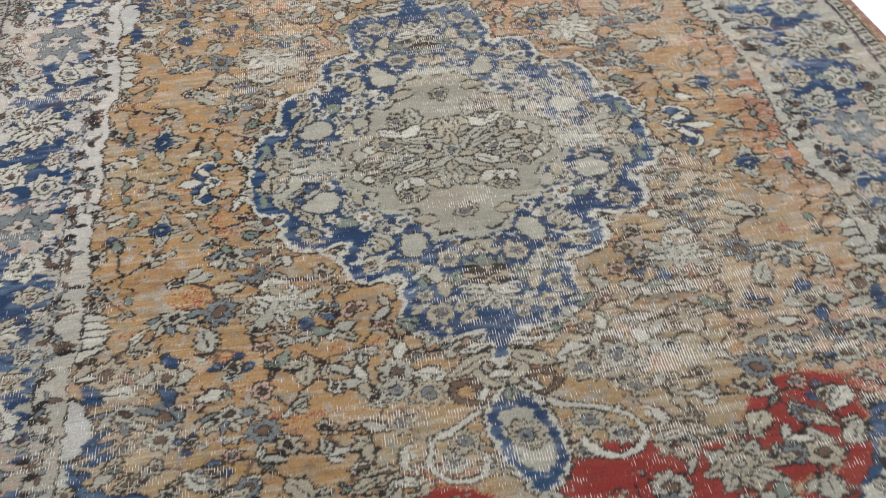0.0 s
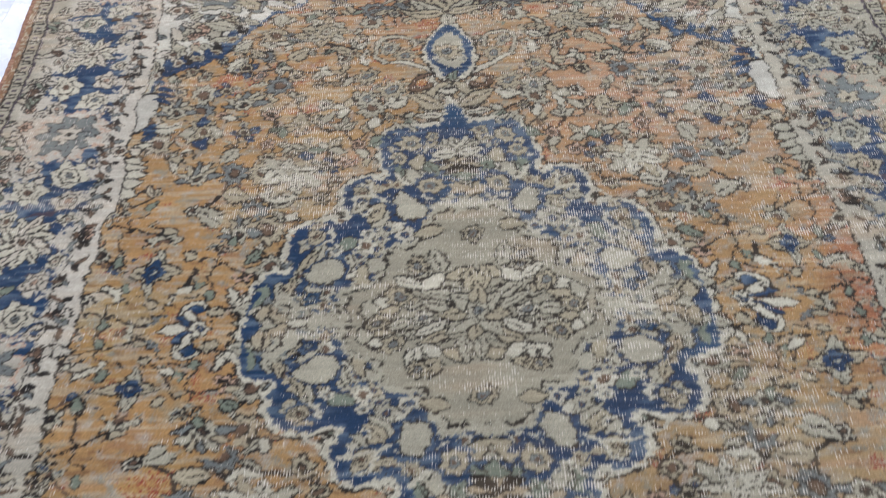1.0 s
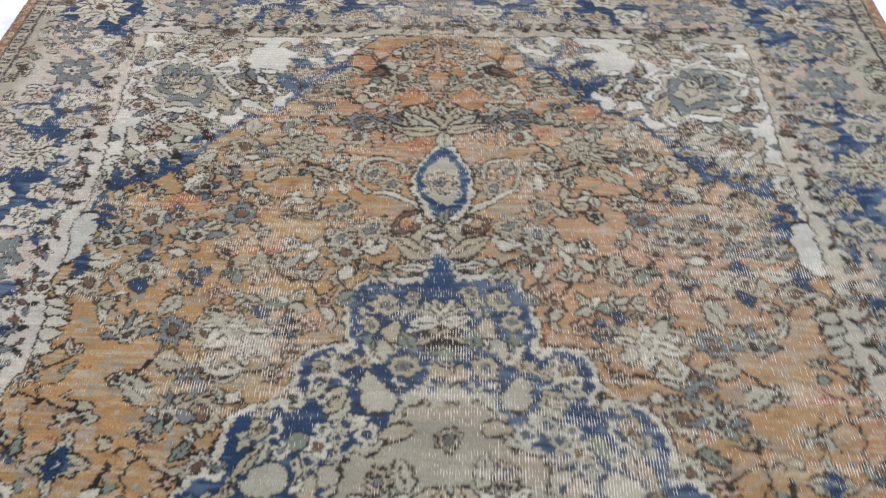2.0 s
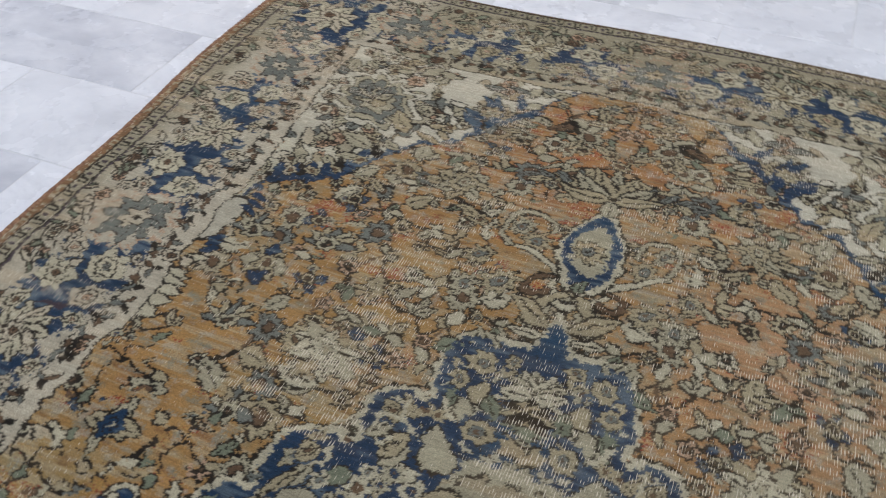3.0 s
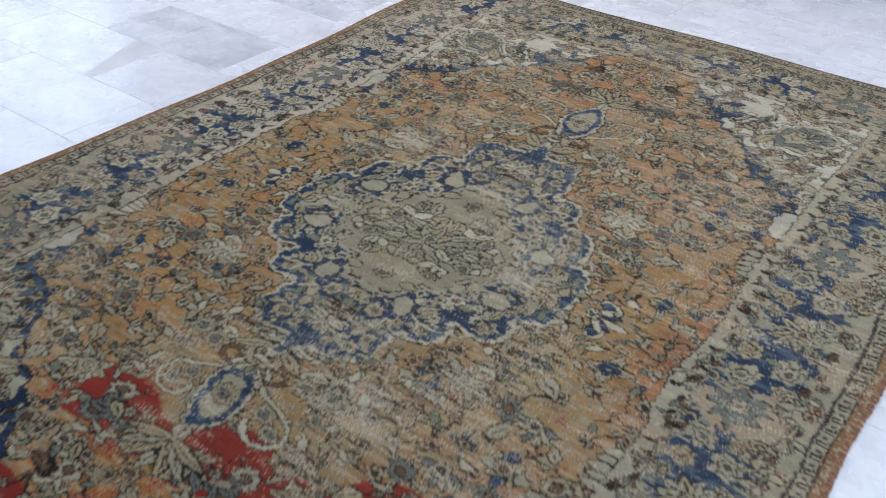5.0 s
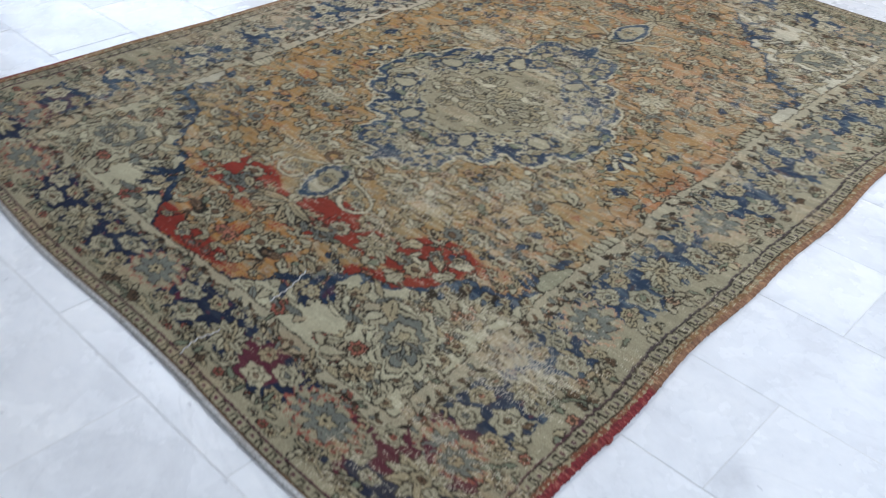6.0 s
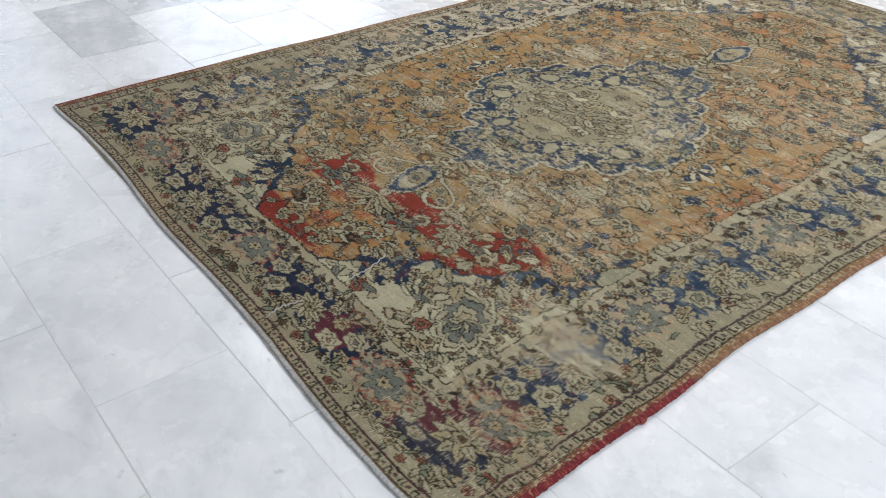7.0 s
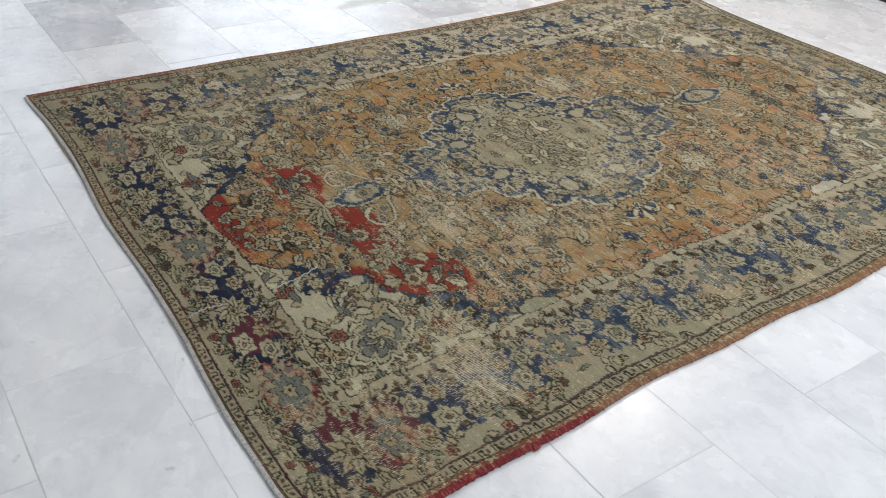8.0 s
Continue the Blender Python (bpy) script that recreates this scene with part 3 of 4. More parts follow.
# corner pieces
edge_s = np.interp(uu, (0.0, 0.13, 0.17, 0.217, 0.26, 0.309, 0.355, 0.42, 0.46, 0.50, 0.545, 0.60, 0.66, 0.70, 0.722), (1.305, 1.30, 1.27, 1.195, 1.13, 1.055, 1.010, 0.985, 0.94, 0.875, 0.80, 0.765, 0.740, 0.700, 0.62))
sp = np.abs(ss) - edge_s - 0.006 * np.cos(uu * 130) + (jag - 0.5) * 0.016
inside = (uu < 0.722) & (np.abs(ss) < 1.31)
thick = 0.034 + 0.030 * (jag2 - 0.4) + 0.016 * np.sin(uu * 120)
thick = np.maximum(thick * np.interp(uu, (0.12, 0.2, 0.36, 0.40, 0.46, 0.52, 0.72), (0.2, 0.4, 0.5, 0.3, 0.5, 1.3, 1.0)), 0.005)
design[inside & (sp > -0.004)] = INK
design[inside & (sp > 0.0)] = NAVY
design[inside & (sp > thick)] = SPANDREL
for n in range(450):
    u, s = rng.uniform(0.2, 0.71), rng.uniform(0.66, 1.29)
    iy, ix = int((s + S_EDGE) / STEP), int(u / STEP)
    if sp[iy, ix] > thick[iy, ix] + 0.016:
        if n % 3:
            both(leaf, u, s, rng.uniform(0.04, 0.07), rng.uniform(0.008, 0.015), rot=rng.uniform(0, 360), tone=int(rng.choice((GUARD, KHAKI, STONE, STONE, GREY))), line=0.004, rib=n % 2 == 0)
        else:
            both(bloom, u, s, rng.uniform(0.011, 0.019), rot=0, petals=6, deep=0.2, tone=int(rng.choice((SALMON, CREAM, KHAKI))), inner=BROWN, line=0.0042, ribs=False)
# comb of dark blue leaves along the sloping edge, with small flowers in the band
for n, u in enumerate(np.arange(0.50, 0.70, 0.022)):
    s = float(np.interp(u, uu[0], edge_s[0]))
    both(leaf, u, s + 0.012, rng.uniform(0.045, 0.075), 0.011, rot=rng.uniform(62, 100), tone=NAVY if n % 3 else INK, line=0.002, rib=False)
    if n % 2:
        both(bloom, u + 0.006, s + 0.030, 0.013, rot=0, petals=6, tone=KHAKI, inner=BROWN, line=0.002, ribs=False)
for sign in (1, -1):
    # clear cream ground behind the flame leaves
    w = window(0.40, sign * 1.18, 0.12)
    paint(w, (np.hypot((uu[w] - 0.41) / 0.05, (ss[w] * sign - 1.20) / 0.05) + (jag[w] - 0.5) * 0.3 < 1) & (sp[w] > 0.02), SPANDREL)
    # dark blue flame leaves at the ends of the corner pieces
    for a, b, length, rot in ((0.315, 1.055, 0.09, 72), (0.300, 1.085, 0.085, 95), (0.275, 1.115, 0.085, 118), (0.300, 1.135, 0.085, 70), (0.322, 1.085, 0.085, 38), (0.318, 1.12, 0.08, 20), (0.300, 1.15, 0.085, 45), (0.262, 1.150, 0.075, 150), (0.250, 1.180, 0.07, 60)):
        leaf(a, sign * b, length, 0.013, sign * (rot + rng.normal(0, 5)), NAVY, 3, 0.001, False)
    bloom(0.318, sign * 1.150, 0.021, 0, 7, 0.2, KHAKI, STONE, BROWN, 0.003, 1, False)
    for a, b, rot in ((0.385, 1.075, 60), (0.40, 1.11, 40), (0.385, 1.15, 20)):
        leaf(a, sign * b, 0.045, 0.008, sign * rot, SPANDREL, 0, 0.005, False)
    # large grey palmette in nested outlines
    w, p, q = local(0.590, sign * 1.105, 0.17, sign * 50)
    d, a = np.hypot(p * 0.80 + 0.010, q * 1.12), np.arctan2(q, p)
    for level, tone in ((0.118, INK), (0.113, SPANDREL), (0.098, INK), (0.093, STONE), (0.078, INK), (0.073, GREY), (0.050, INK), (0.045, STONE), (0.026, INK), (0.022, KHAKI)):
        paint(w, d < level * (0.9 + 0.11 * np.cos(9 * a + level * 20) + 0.05 * np.cos(17 * a)), tone)
    for k in range(7):
        leaf(0.590, sign * 1.105, 0.05 + 0.012 * (k % 2), 0.010, sign * (50 + (k - 3) * 30), GREY if k % 2 else STONE)
    leaf(0.53, sign * 0.915, 0.085, 0.024, sign * 20, STONE, 6)
    leaf(0.475, sign * 1.00, 0.09, 0.022, sign * 60, KHAKI, 6)
    # white leaf where the field is widest
    w, p, q = local(0.712, sign * 0.60, 0.11, sign * 95)
    blade = np.hypot(p / 0.062, q / (0.030 * (1 + 0.3 * p / 0.062)))
    paint(w, blade < 1.14, INK)
    paint(w, blade < 1.0, PALE)
    for k in range(3):
        leaf(0.69, sign * (0.645 + 0.018 * k), 0.05, 0.008, sign * (215 - 12 * k), NAVY, 0, 0.002, False)
        leaf(0.70, sign * (0.545 - 0.020 * k), 0.04, 0.008, sign * (165 - 10 * k), NAVY, 0, 0.002, False)
    # row of cream fingers on the field's edge
    for k in range(5):
        leaf(0.735, sign * (0.345 + 0.026 * k), 0.062 - 0.006 * abs(k - 2), 0.011, sign * (172 + 6 * k), CREAM, 0, 0.004, False)

# borders
d_side, d_end = U_EDGE - uu, S_EDGE - np.abs(ss)
on_end = d_end < d_side
dist, along = np.where(on_end, d_end, d_side), np.where(on_end, uu, ss + 0.075)
inner_line = 0.358
rim = dist + (jag - 0.5) * 0.004
design[rim < inner_line] = INK
design[rim < inner_line - 0.004] = GUARD
design[rim < 0.302] = INK
design[rim < 0.299] = BORDER
PERIOD = 0.603
# how far along from the nearest palmette, 0 to half a period
off_palm = np.abs((along / PERIOD + 0.5) % 1.0 - 0.5) * PERIOD
off_daisy = PERIOD / 2 - off_palm
zig = 0.015 * np.sign(np.sin(along * 2 * np.pi / 0.062)) + 0.010 * np.sign(np.sin(along * 2 * np.pi / 0.027 + 9 * jag2)) + (jag - 0.5) * 0.03
half = np.interp(off_palm, (0.0, 0.06, 0.095, 0.14, 0.20, 0.25, 0.302), (0.0, 0.01, 0.056, 0.078, 0.080, 0.066, 0.050)) + zig
half = half + 0.008 + 0.016 * np.clip((-ss - 0.9) / 0.3, 0, 1)
half = half - 0.016 * np.clip((ss - 0.1) / 0.7, 0, 1) * (jag2 < 0.7)
blue = (np.abs(dist - 0.208) < half) & (dist < 0.296) & (dist > 0.112)
blue = blue | ((off_palm < 0.10) & (off_palm > 0.03) & (dist > 0.275 + zig) & (dist < 0.296))
design[blue] = NAVY
design[blue & (jag2 > 0.90)] = PLUM


def strip(across, l, d, sign=1):
    """A place in the border: l along it and d in from the edge."""
    return (U_EDGE - d, l) if across else (l, sign * (S_EDGE - d))


def star(a, b, r, rot, tone, eye):
    """A pointed flower with a dark ringed eye."""
    for k in range(6):
        leaf(a, b, r * rng.uniform(1.0, 1.2), r * 0.46, rot + 60 * k + rng.normal(0, 6), tone, 0, 0.002, False)
    bloom(a, b, r * 0.48, 0, 6, 0.1, tone, eye, INK, 0.0035, 1, False)


def border_cell(across, mid, sign=1):
    """The flowers of one stretch of border: a palmette at mid, stars on blue and a daisy half a period on."""
    def put(l, d):
        a, b = strip(across, mid + l, d, sign)
        ok = a > -0.03 and (abs(b) < S_EDGE - 0.33 if across else a < U_EDGE - 0.31)
        return a, b, ok
    for way in (1, -1):
        for l, d, r, tone, eye in ((0.118, 0.240, 0.038, CREAM, GREY), (0.172, 0.168, 0.040, CREAM, BROWN), (0.196, 0.255, 0.030, KHAKI, SALMON), (0.100, 0.158, 0.026, KHAKI, SALMON), (0.245, 0.150, 0.024, CREAM, BROWN), (0.252, 0.272, 0.020, CREAM, SALMON)):
            a, b, ok = put(way * l, d)
            if ok:
                star(a, b, r, rng.uniform(0, 60), tone, eye)
        for _ in range(2):
            a, b, ok = put(way * rng.uniform(0.09, 0.24), rng.uniform(0.13, 0.285))
            if ok:
                leaf(a, b, 0.032, 0.007, rng.uniform(0, 360), int(rng.choice((KHAKI, STONE, TEAL, BROWN))), 0, 0.003, False)
        # pale scrolls that frame the palmette
        for d, st in ((0.285, 150), (0.135, 210)):
            a, b, ok = put(way * 0.082, d)
            if ok:
                scroll(a, b, 0.017, rng.uniform(0, 360), 260, 0.006, KHAKI, tight=0.4)
        a, b, ok = put(way * PERIOD / 2, 0.195)
        if ok and way > 0:
            turn = rng.uniform(0, 40)
            for k in range(11):
                leaf(a, b, 0.066, 0.014, turn + 360 / 11 * k, CREAM if k % 3 else KHAKI, 0, 0.0035)
            bloom(a, b, 0.016, 0, 6, 0.2, KHAKI, BROWN, INK, 0.004, 1, False)
    a, b, ok = put(0.0, 0.212)
    if ok:
        palmette(a, b, 0.066, rng.uniform(0, 40))


for k in range(-2, 3):
    border_cell(True, k * PERIOD - 0.075)
for k in range(-1, 2):
    for sign in (1, -1):
        border_cell(False, k * PERIOD, sign)
for sign in (1, -1):
    # corners: a large leafy flower with smaller ones round it
    cu, cs = 0.872, sign * 1.402
    w, p, q = local(cu, cs, 0.15, 0)
    paint(w, np.maximum(np.abs(p), np.abs(q)) + (jag[w] - 0.5) * 0.06 + 0.012 * np.sign(np.sin(70 * (p + q))) < 0.100, NAVY)
    for k in range(10):
        leaf(cu, cs, 0.085, 0.018, 36 * k + 12, CREAM if k % 2 else KHAKI)
    bloom(cu, cs, 0.024, 0, 6, 0.2, KHAKI, BROWN, INK)
    for u, s, r in ((0.735, 1.445, 0.040), (0.755, 1.345, 0.034), (0.955, 1.46, 0.026), (0.80, 1.49, 0.024)):
        star(u, sign * s, r, 20, CREAM, SALMON)
    palmette(0.905, sign * 1.285, 0.044, 10)
    palmette(0.64, sign * 1.44, 0.062, 30)
# sprigs in the outer plain band, and the vine of the inner stripe
for k in range(230):
    on_side = k % 3 != 0
    l = rng.uniform(-1.52, 1.52) if on_side else rng.uniform(0.0, 0.95)
    d = rng.uniform(0.070, 0.122) if k % 8 else rng.uniform(0.312, 0.345)
    for sign in (1,) if on_side else (1, -1):
        a, b = (U_EDGE - d, l) if on_side else (l, sign * (S_EDGE - d))
        if abs(b) > S_EDGE - d + 0.002 or a > U_EDGE - d + 0.002:
            continue
        if k % 5 < 2:
            bloom(a, b, rng.uniform(0.009, 0.014), 0, 6, 0.2, int(rng.choice((SALMON, KHAKI, CREAM, BROWN))), BROWN, INK, 0.0042, 1, False)
        else:
            for j in range(int(rng.integers(2, 5))):
                leaf(a, b, rng.uniform(0.02, 0.05), rng.uniform(0.003, 0.009), rng.uniform(0, 360), int(rng.choice((KHAKI, BORDER, GUARD, TEAL))), 0, 0.0042, False)
for side, last in ((True, 1.29), (False, 0.72)):
    for n, lo in enumerate(np.arange(-1.29 if side else 0.0, last, 0.043)):
        for sign in (1,) if side else (1, -1):
            a, b = strip(side, lo + rng.normal(0, 0.004), 0.315 + 0.006 * (-1) ** n, sign)
            turn = rng.uniform(0, 360)
            if n % 2:
                bloom(a, b, 0.0105, turn, 5, 0.25, int(rng.choice((SALMON, CREAM, KHAKI))), BROWN, INK, 0.0042, 1, False)
            for k in range(3):
                leaf(a, b, rng.uniform(0.020, 0.030), 0.0045, turn + 120 * k, (BROWN, INK, GREY)[(n + k) % 3], 0, 0.002, False)
# outer guard stripe: hooked marks and dots between two dark lines
flat_edge = 0.012  # plain woven strip along the two long sides
rim = np.where(on_end, rim, rim - flat_edge)
design[rim < 0.046] = PLUM
design[rim < 0.0415] = INK
design[rim < 0.0375] = BORDER
cell = (np.where(on_end, uu, ss) / 0.044) % 1.0
h = (rim - 0.023) / 0.011
hook = (np.abs(h) < 1) & (((np.abs(cell - 0.22) < 0.05)) | (np.abs(cell - 0.48) < 0.05) | ((np.abs(h - 0.8) < 0.25) & (np.abs(cell - 0.35) < 0.16)) | ((np.abs(h + 0.8) < 0.25) & (np.abs(cell - 0.56) < 0.12)))
design[hook] = INK
design[(np.abs(cell - 0.82) < 0.11) & (np.abs(h) < 0.55)] = PLUM
design[(rim < 0.0095)] = INK
design[(rim < 0.006)] = BROWN
design[(rim < 0.004) & ~on_end] = RED
design[(rim < 0.004) & ~on_end & (jag > 0.62)] = KHAKI

# ---- carpet: the woven cloth ----
Y_NEAR, Y_FAR, THICK = -1.507, 1.555, 0.0065


def bell(v, a, b):
    t = np.clip((v - a) / (b - a), 0, 1)
    return t * t * (3 - 2 * t)


def edge_left(y):
    return -1.062 - 0.045 * bell(y, 0.45, 1.35) - 0.022 * bell(-y, 0.5, 1.2) + 0.006 * np.sin(4.3 * y + 1) + 0.003 * np.sin(11 * y)


def edge_right(y):
    return 1.048 + 0.036 * bell(-y, 0.1, 1.35) + 0.030 * bell(y, 0.4, 1.0) + 0.006 * np.sin(5.1 * y + 2) + 0.004 * np.sin(13 * y + 1)


def edge_near(x):
    return Y_NEAR + 0.018 * bell(-x, 0.1, 0.75) * bell(x, -1.1, -0.8) - 0.020 * bell(x, 0.35, 0.8) * bell(-x, -1.1, -0.9) + 0.003 * np.sin(9 * x)


def edge_far(x):
    return Y_FAR + 0.006 * np.sin(6 * x + 1) + 0.012 * bell(-x, 0.6, 1.0)


def surface(x, y):
    """The height of the cloth's top: it lies flat, with faint waves that grow towards the edges."""
    rimmed = np.maximum(bell(np.abs(x), 0.6, 1.07), bell(np.abs(y), 1.0, 1.5))
    wave = 0.5 + 0.5 * np.sin(3.7 * y + 1.3 * np.sin(2.1 * x)) * np.sin(2.9 * x + 0.7)
    hem = 0.5 + 0.5 * np.sin(6.3 * x + 5.1 * y)
    crease = 0.004 * np.exp(-(((x - 0.33) * 0.8 + (y + 1.35) * 0.5) / 0.012) ** 2) * bell(-y, 1.15, 1.4)
    return THICK + 0.0015 * wave + 0.0018 * rimmed * hem + crease


PX, PY = 900, 1280
gx, gy = np.linspace(-1, 1, PX)[None, :], np.linspace(0, 1, PY)[:, None]
y0 = Y_NEAR + (Y_FAR - Y_NEAR) * gy + 0 * gx
for _ in range(2):
    xl, xr = edge_left(y0), edge_right(y0)
    x0 = (xl + xr) / 2 + (xr - xl) / 2 * gx
    y0 = edge_near(x0) + (edge_far(x0) - edge_near(x0)) * gy
# where each knot lies in the design
warp_u = (lattice(26, 38, PX, PY, 11) - 0.5) * 0.022 + (lattice(130, 190, PX, PY, 12) - 0.5) * 0.007 + (lattice(450, 640, PX, PY, 13) - 0.5) * 0.003
warp_s = (lattice(26, 38, PX, PY, 14) - 0.5) * 0.022 + (lattice(130, 190, PX, PY, 15) - 0.5) * 0.007 + (lattice(450, 640, PX, PY, 16) - 0.5) * 0.003
du = gx * U_EDGE + 0 * gy
knots_y = Y_NEAR + (Y_FAR - Y_NEAR) * gy
ds = np.interp(knots_y, (Y_NEAR, -1.276, -0.72, -0.10, 0.53, 1.21, Y_FAR), (-S_EDGE, -1.30, -0.62, 0.05, 0.63, 1.30, S_EDGE)) + 0 * gx
# the weave runs a little askew
ds = ds + 0.025 * np.clip(-gx, 0, 0.7) * np.clip(np.minimum(gy, 1 - gy) * 5, 0, 1)
du = du + (0.03 * ds - 0.015) * (1 - np.abs(gx) ** 3)
fade = np.clip((1 - np.abs(gx)) * 12, 0.15, 1) * np.clip(np.minimum(gy, 1 - gy) * 18, 0.15, 1)


shake_u, shake_s = (np.random.default_rng(k).uniform(-0.0011, 0.0011, (PY, PX)) for k in (41, 42))


# worn rows of knots have crept along the weft
creep = ((lattice(44, 760, PX, PY, 17) - 0.5) * 0.007 + (lattice(14, 300, PX, PY, 18) - 0.5) * 0.005) * fade * (0.25 + 0.75 * bell(y0, -1.35, -0.8))


def lookup(shift_u, shift_s):
    a = np.abs(du + warp_u * fade + creep + shift_u + shake_u)
    b = ds + warp_s * fade + shift_s + shake_s
    return design[np.clip(((b + S_EDGE) / STEP).astype(int), 0, NS - 1), np.clip((a / STEP).astype(int), 0, NU - 1)]


def spread(cx, cy, rx, ry=None):
    return np.exp(-(((x0 - cx) / rx) ** 2 + ((y0 - cy) / (ry or rx)) ** 2))


big, mid, small = lattice(5, 7, PX, PY, 21), lattice(14, 22, PX, PY, 22), lattice(60, 84, PX, PY, 23)
rows = lattice(6, 170, PX, PY, 24)
cloud = 0.45 * big + 0.35 * mid + 0.2 * small


def blend(a, b, f):
    f = np.clip(f, 0, 1)[..., None]
    return a * (1 - f) + np.array(b) * f


patch, speck = lattice(34, 60, PX, PY, 51), lattice(150, 260, PX, PY, 52)
ground = np.zeros((PY, PX, 3)) + np.array(lin(160, 122, 70))
ground = blend(ground, lin(156, 121, 62), bell(cloud, 0.42, 0.62))
ground = blend(ground, lin(150, 134, 96), 0.45 * spread(0.30, -0.55, 0.45, 0.40) + 0.4 * bell(mid, 0.6, 0.9))
ground = blend(ground, lin(168, 128, 94), 0.8 * spread(0.42, 0.50, 0.30, 0.35) + 0.6 * bell(big * rows, 0.35, 0.6))
ground = blend(ground, lin(146, 134, 100), 0.55 * bell(patch + 0.4 * (speck - 0.5), 0.66, 0.9))
ground = blend(ground, lin(136, 98, 66), 0.55 * bell(1 - patch + 0.5 * (speck - 0.5), 0.68, 0.92))
ground = blend(ground, lin(156, 92, 62), 0.8 * spread(0.70, -0.12, 0.06, 0.30) + 0.7 * spread(0.62, -0.66, 0.10, 0.08) + 0.4 * spread(-0.1, 0.95, 0.4, 0.25))
ground = blend(ground, lin(160, 104, 40), 0.9 * spread(0.0, -1.10, 0.26, 0.14))
line_a = np.abs(y0 + 0.945 - 0.12 * (x0 - 0.15)) + (mid - 0.5) * 0.13
line_b = np.abs(y0 + 1.235) + (mid - 0.5) * 0.06
redden = (1 - bell(line_a, 0.060, 0.095)) * bell(x0, -0.26, -0.14) * (1 - bell(x0, 0.50, 0.62)) + (1 - bell(line_b, 0.02, 0.05)) * bell(x0, -0.28, -0.2) * (1 - bell(x0, 0.12, 0.2))
redden = np.maximum(redden, (1 - bell(np.abs(y0 + 0.99 - 0.5 * (x0 - 0.48)) + (mid - 0.5) * 0.1, 0.03, 0.07)) * bell(x0, 0.3, 0.4) * (1 - bell(x0, 0.55, 0.62)))
ground = blend(ground, lin(172, 146, 108), 0.04 + 0.3 * bell(big, 0.5, 0.8))
redden = redden + 0.20 * spread(-0.02, -1.02, 0.40, 0.20)
fleck = np.random.default_rng(44).random((PY, PX))
ground = blend(ground, lin(176, 160, 124), 0.55 * bell(lattice(40, 560, PX, PY, 26) + 0.25 * fleck + 0.3 * mid, 0.80, 0.95))
ground = blend(ground, lin(112, 78, 48), 0.5 * bell(lattice(70, 420, PX, PY, 27) + 0.2 * fleck, 0.85, 0.98))
ground = blend(ground, lin(168, 158, 136), 0.6 * bell(speck + 0.3 * fleck, 0.86, 1.05))
ground = blend(ground, lin(122, 128, 112), 0.55 * bell(lattice(110, 200, PX, PY, 53) + 0.3 * fleck, 0.90, 1.05))
ground = blend(ground, lin(130, 47, 34), bell(redden + 0.6 * (small - 0.5) + 0.5 * (fleck - 0.5) + 0.3 * (rows - 0.5), 0.36, 0.44))
nearness = bell(-y0, 0.95, 1.3)
# side borders get paler away from the near end, mostly on the left
side_paler = 0.46 * bell(np.abs(x0), 0.60, 0.72) * bell(y0, -0.7, 0.0) * (1 - 0.85 * bell(x0, 0.5, 0.7)) * (1 - 0.8 * bell(np.abs(x0), 0.97, 1.02))
palette = {CREAM: (184, 174, 144), KHAKI: (162, 149, 116), NAVY: (35, 55, 77), INK: (25, 21, 18), GREY: (112, 113, 102), STONE: (164, 155, 126), RED: (130, 98, 66), PALE: (178, 170, 146), BROWN: (98, 77, 56),
           BORDER: (152, 143, 115), SALMON: (180, 130, 100), TEAL: (118, 121, 98), SPANDREL: (176, 168, 138), GUARD: (164, 154, 126), PLUM: (84, 46, 56)}
tones = np.zeros((16, 3))
for key, value in palette.items():
    tones[key] = lin(*value)


pale_rows = 0.6 * lattice(90, 420, PX, PY, 28) + 0.4 * lattice(24, 60, PX, PY, 29)


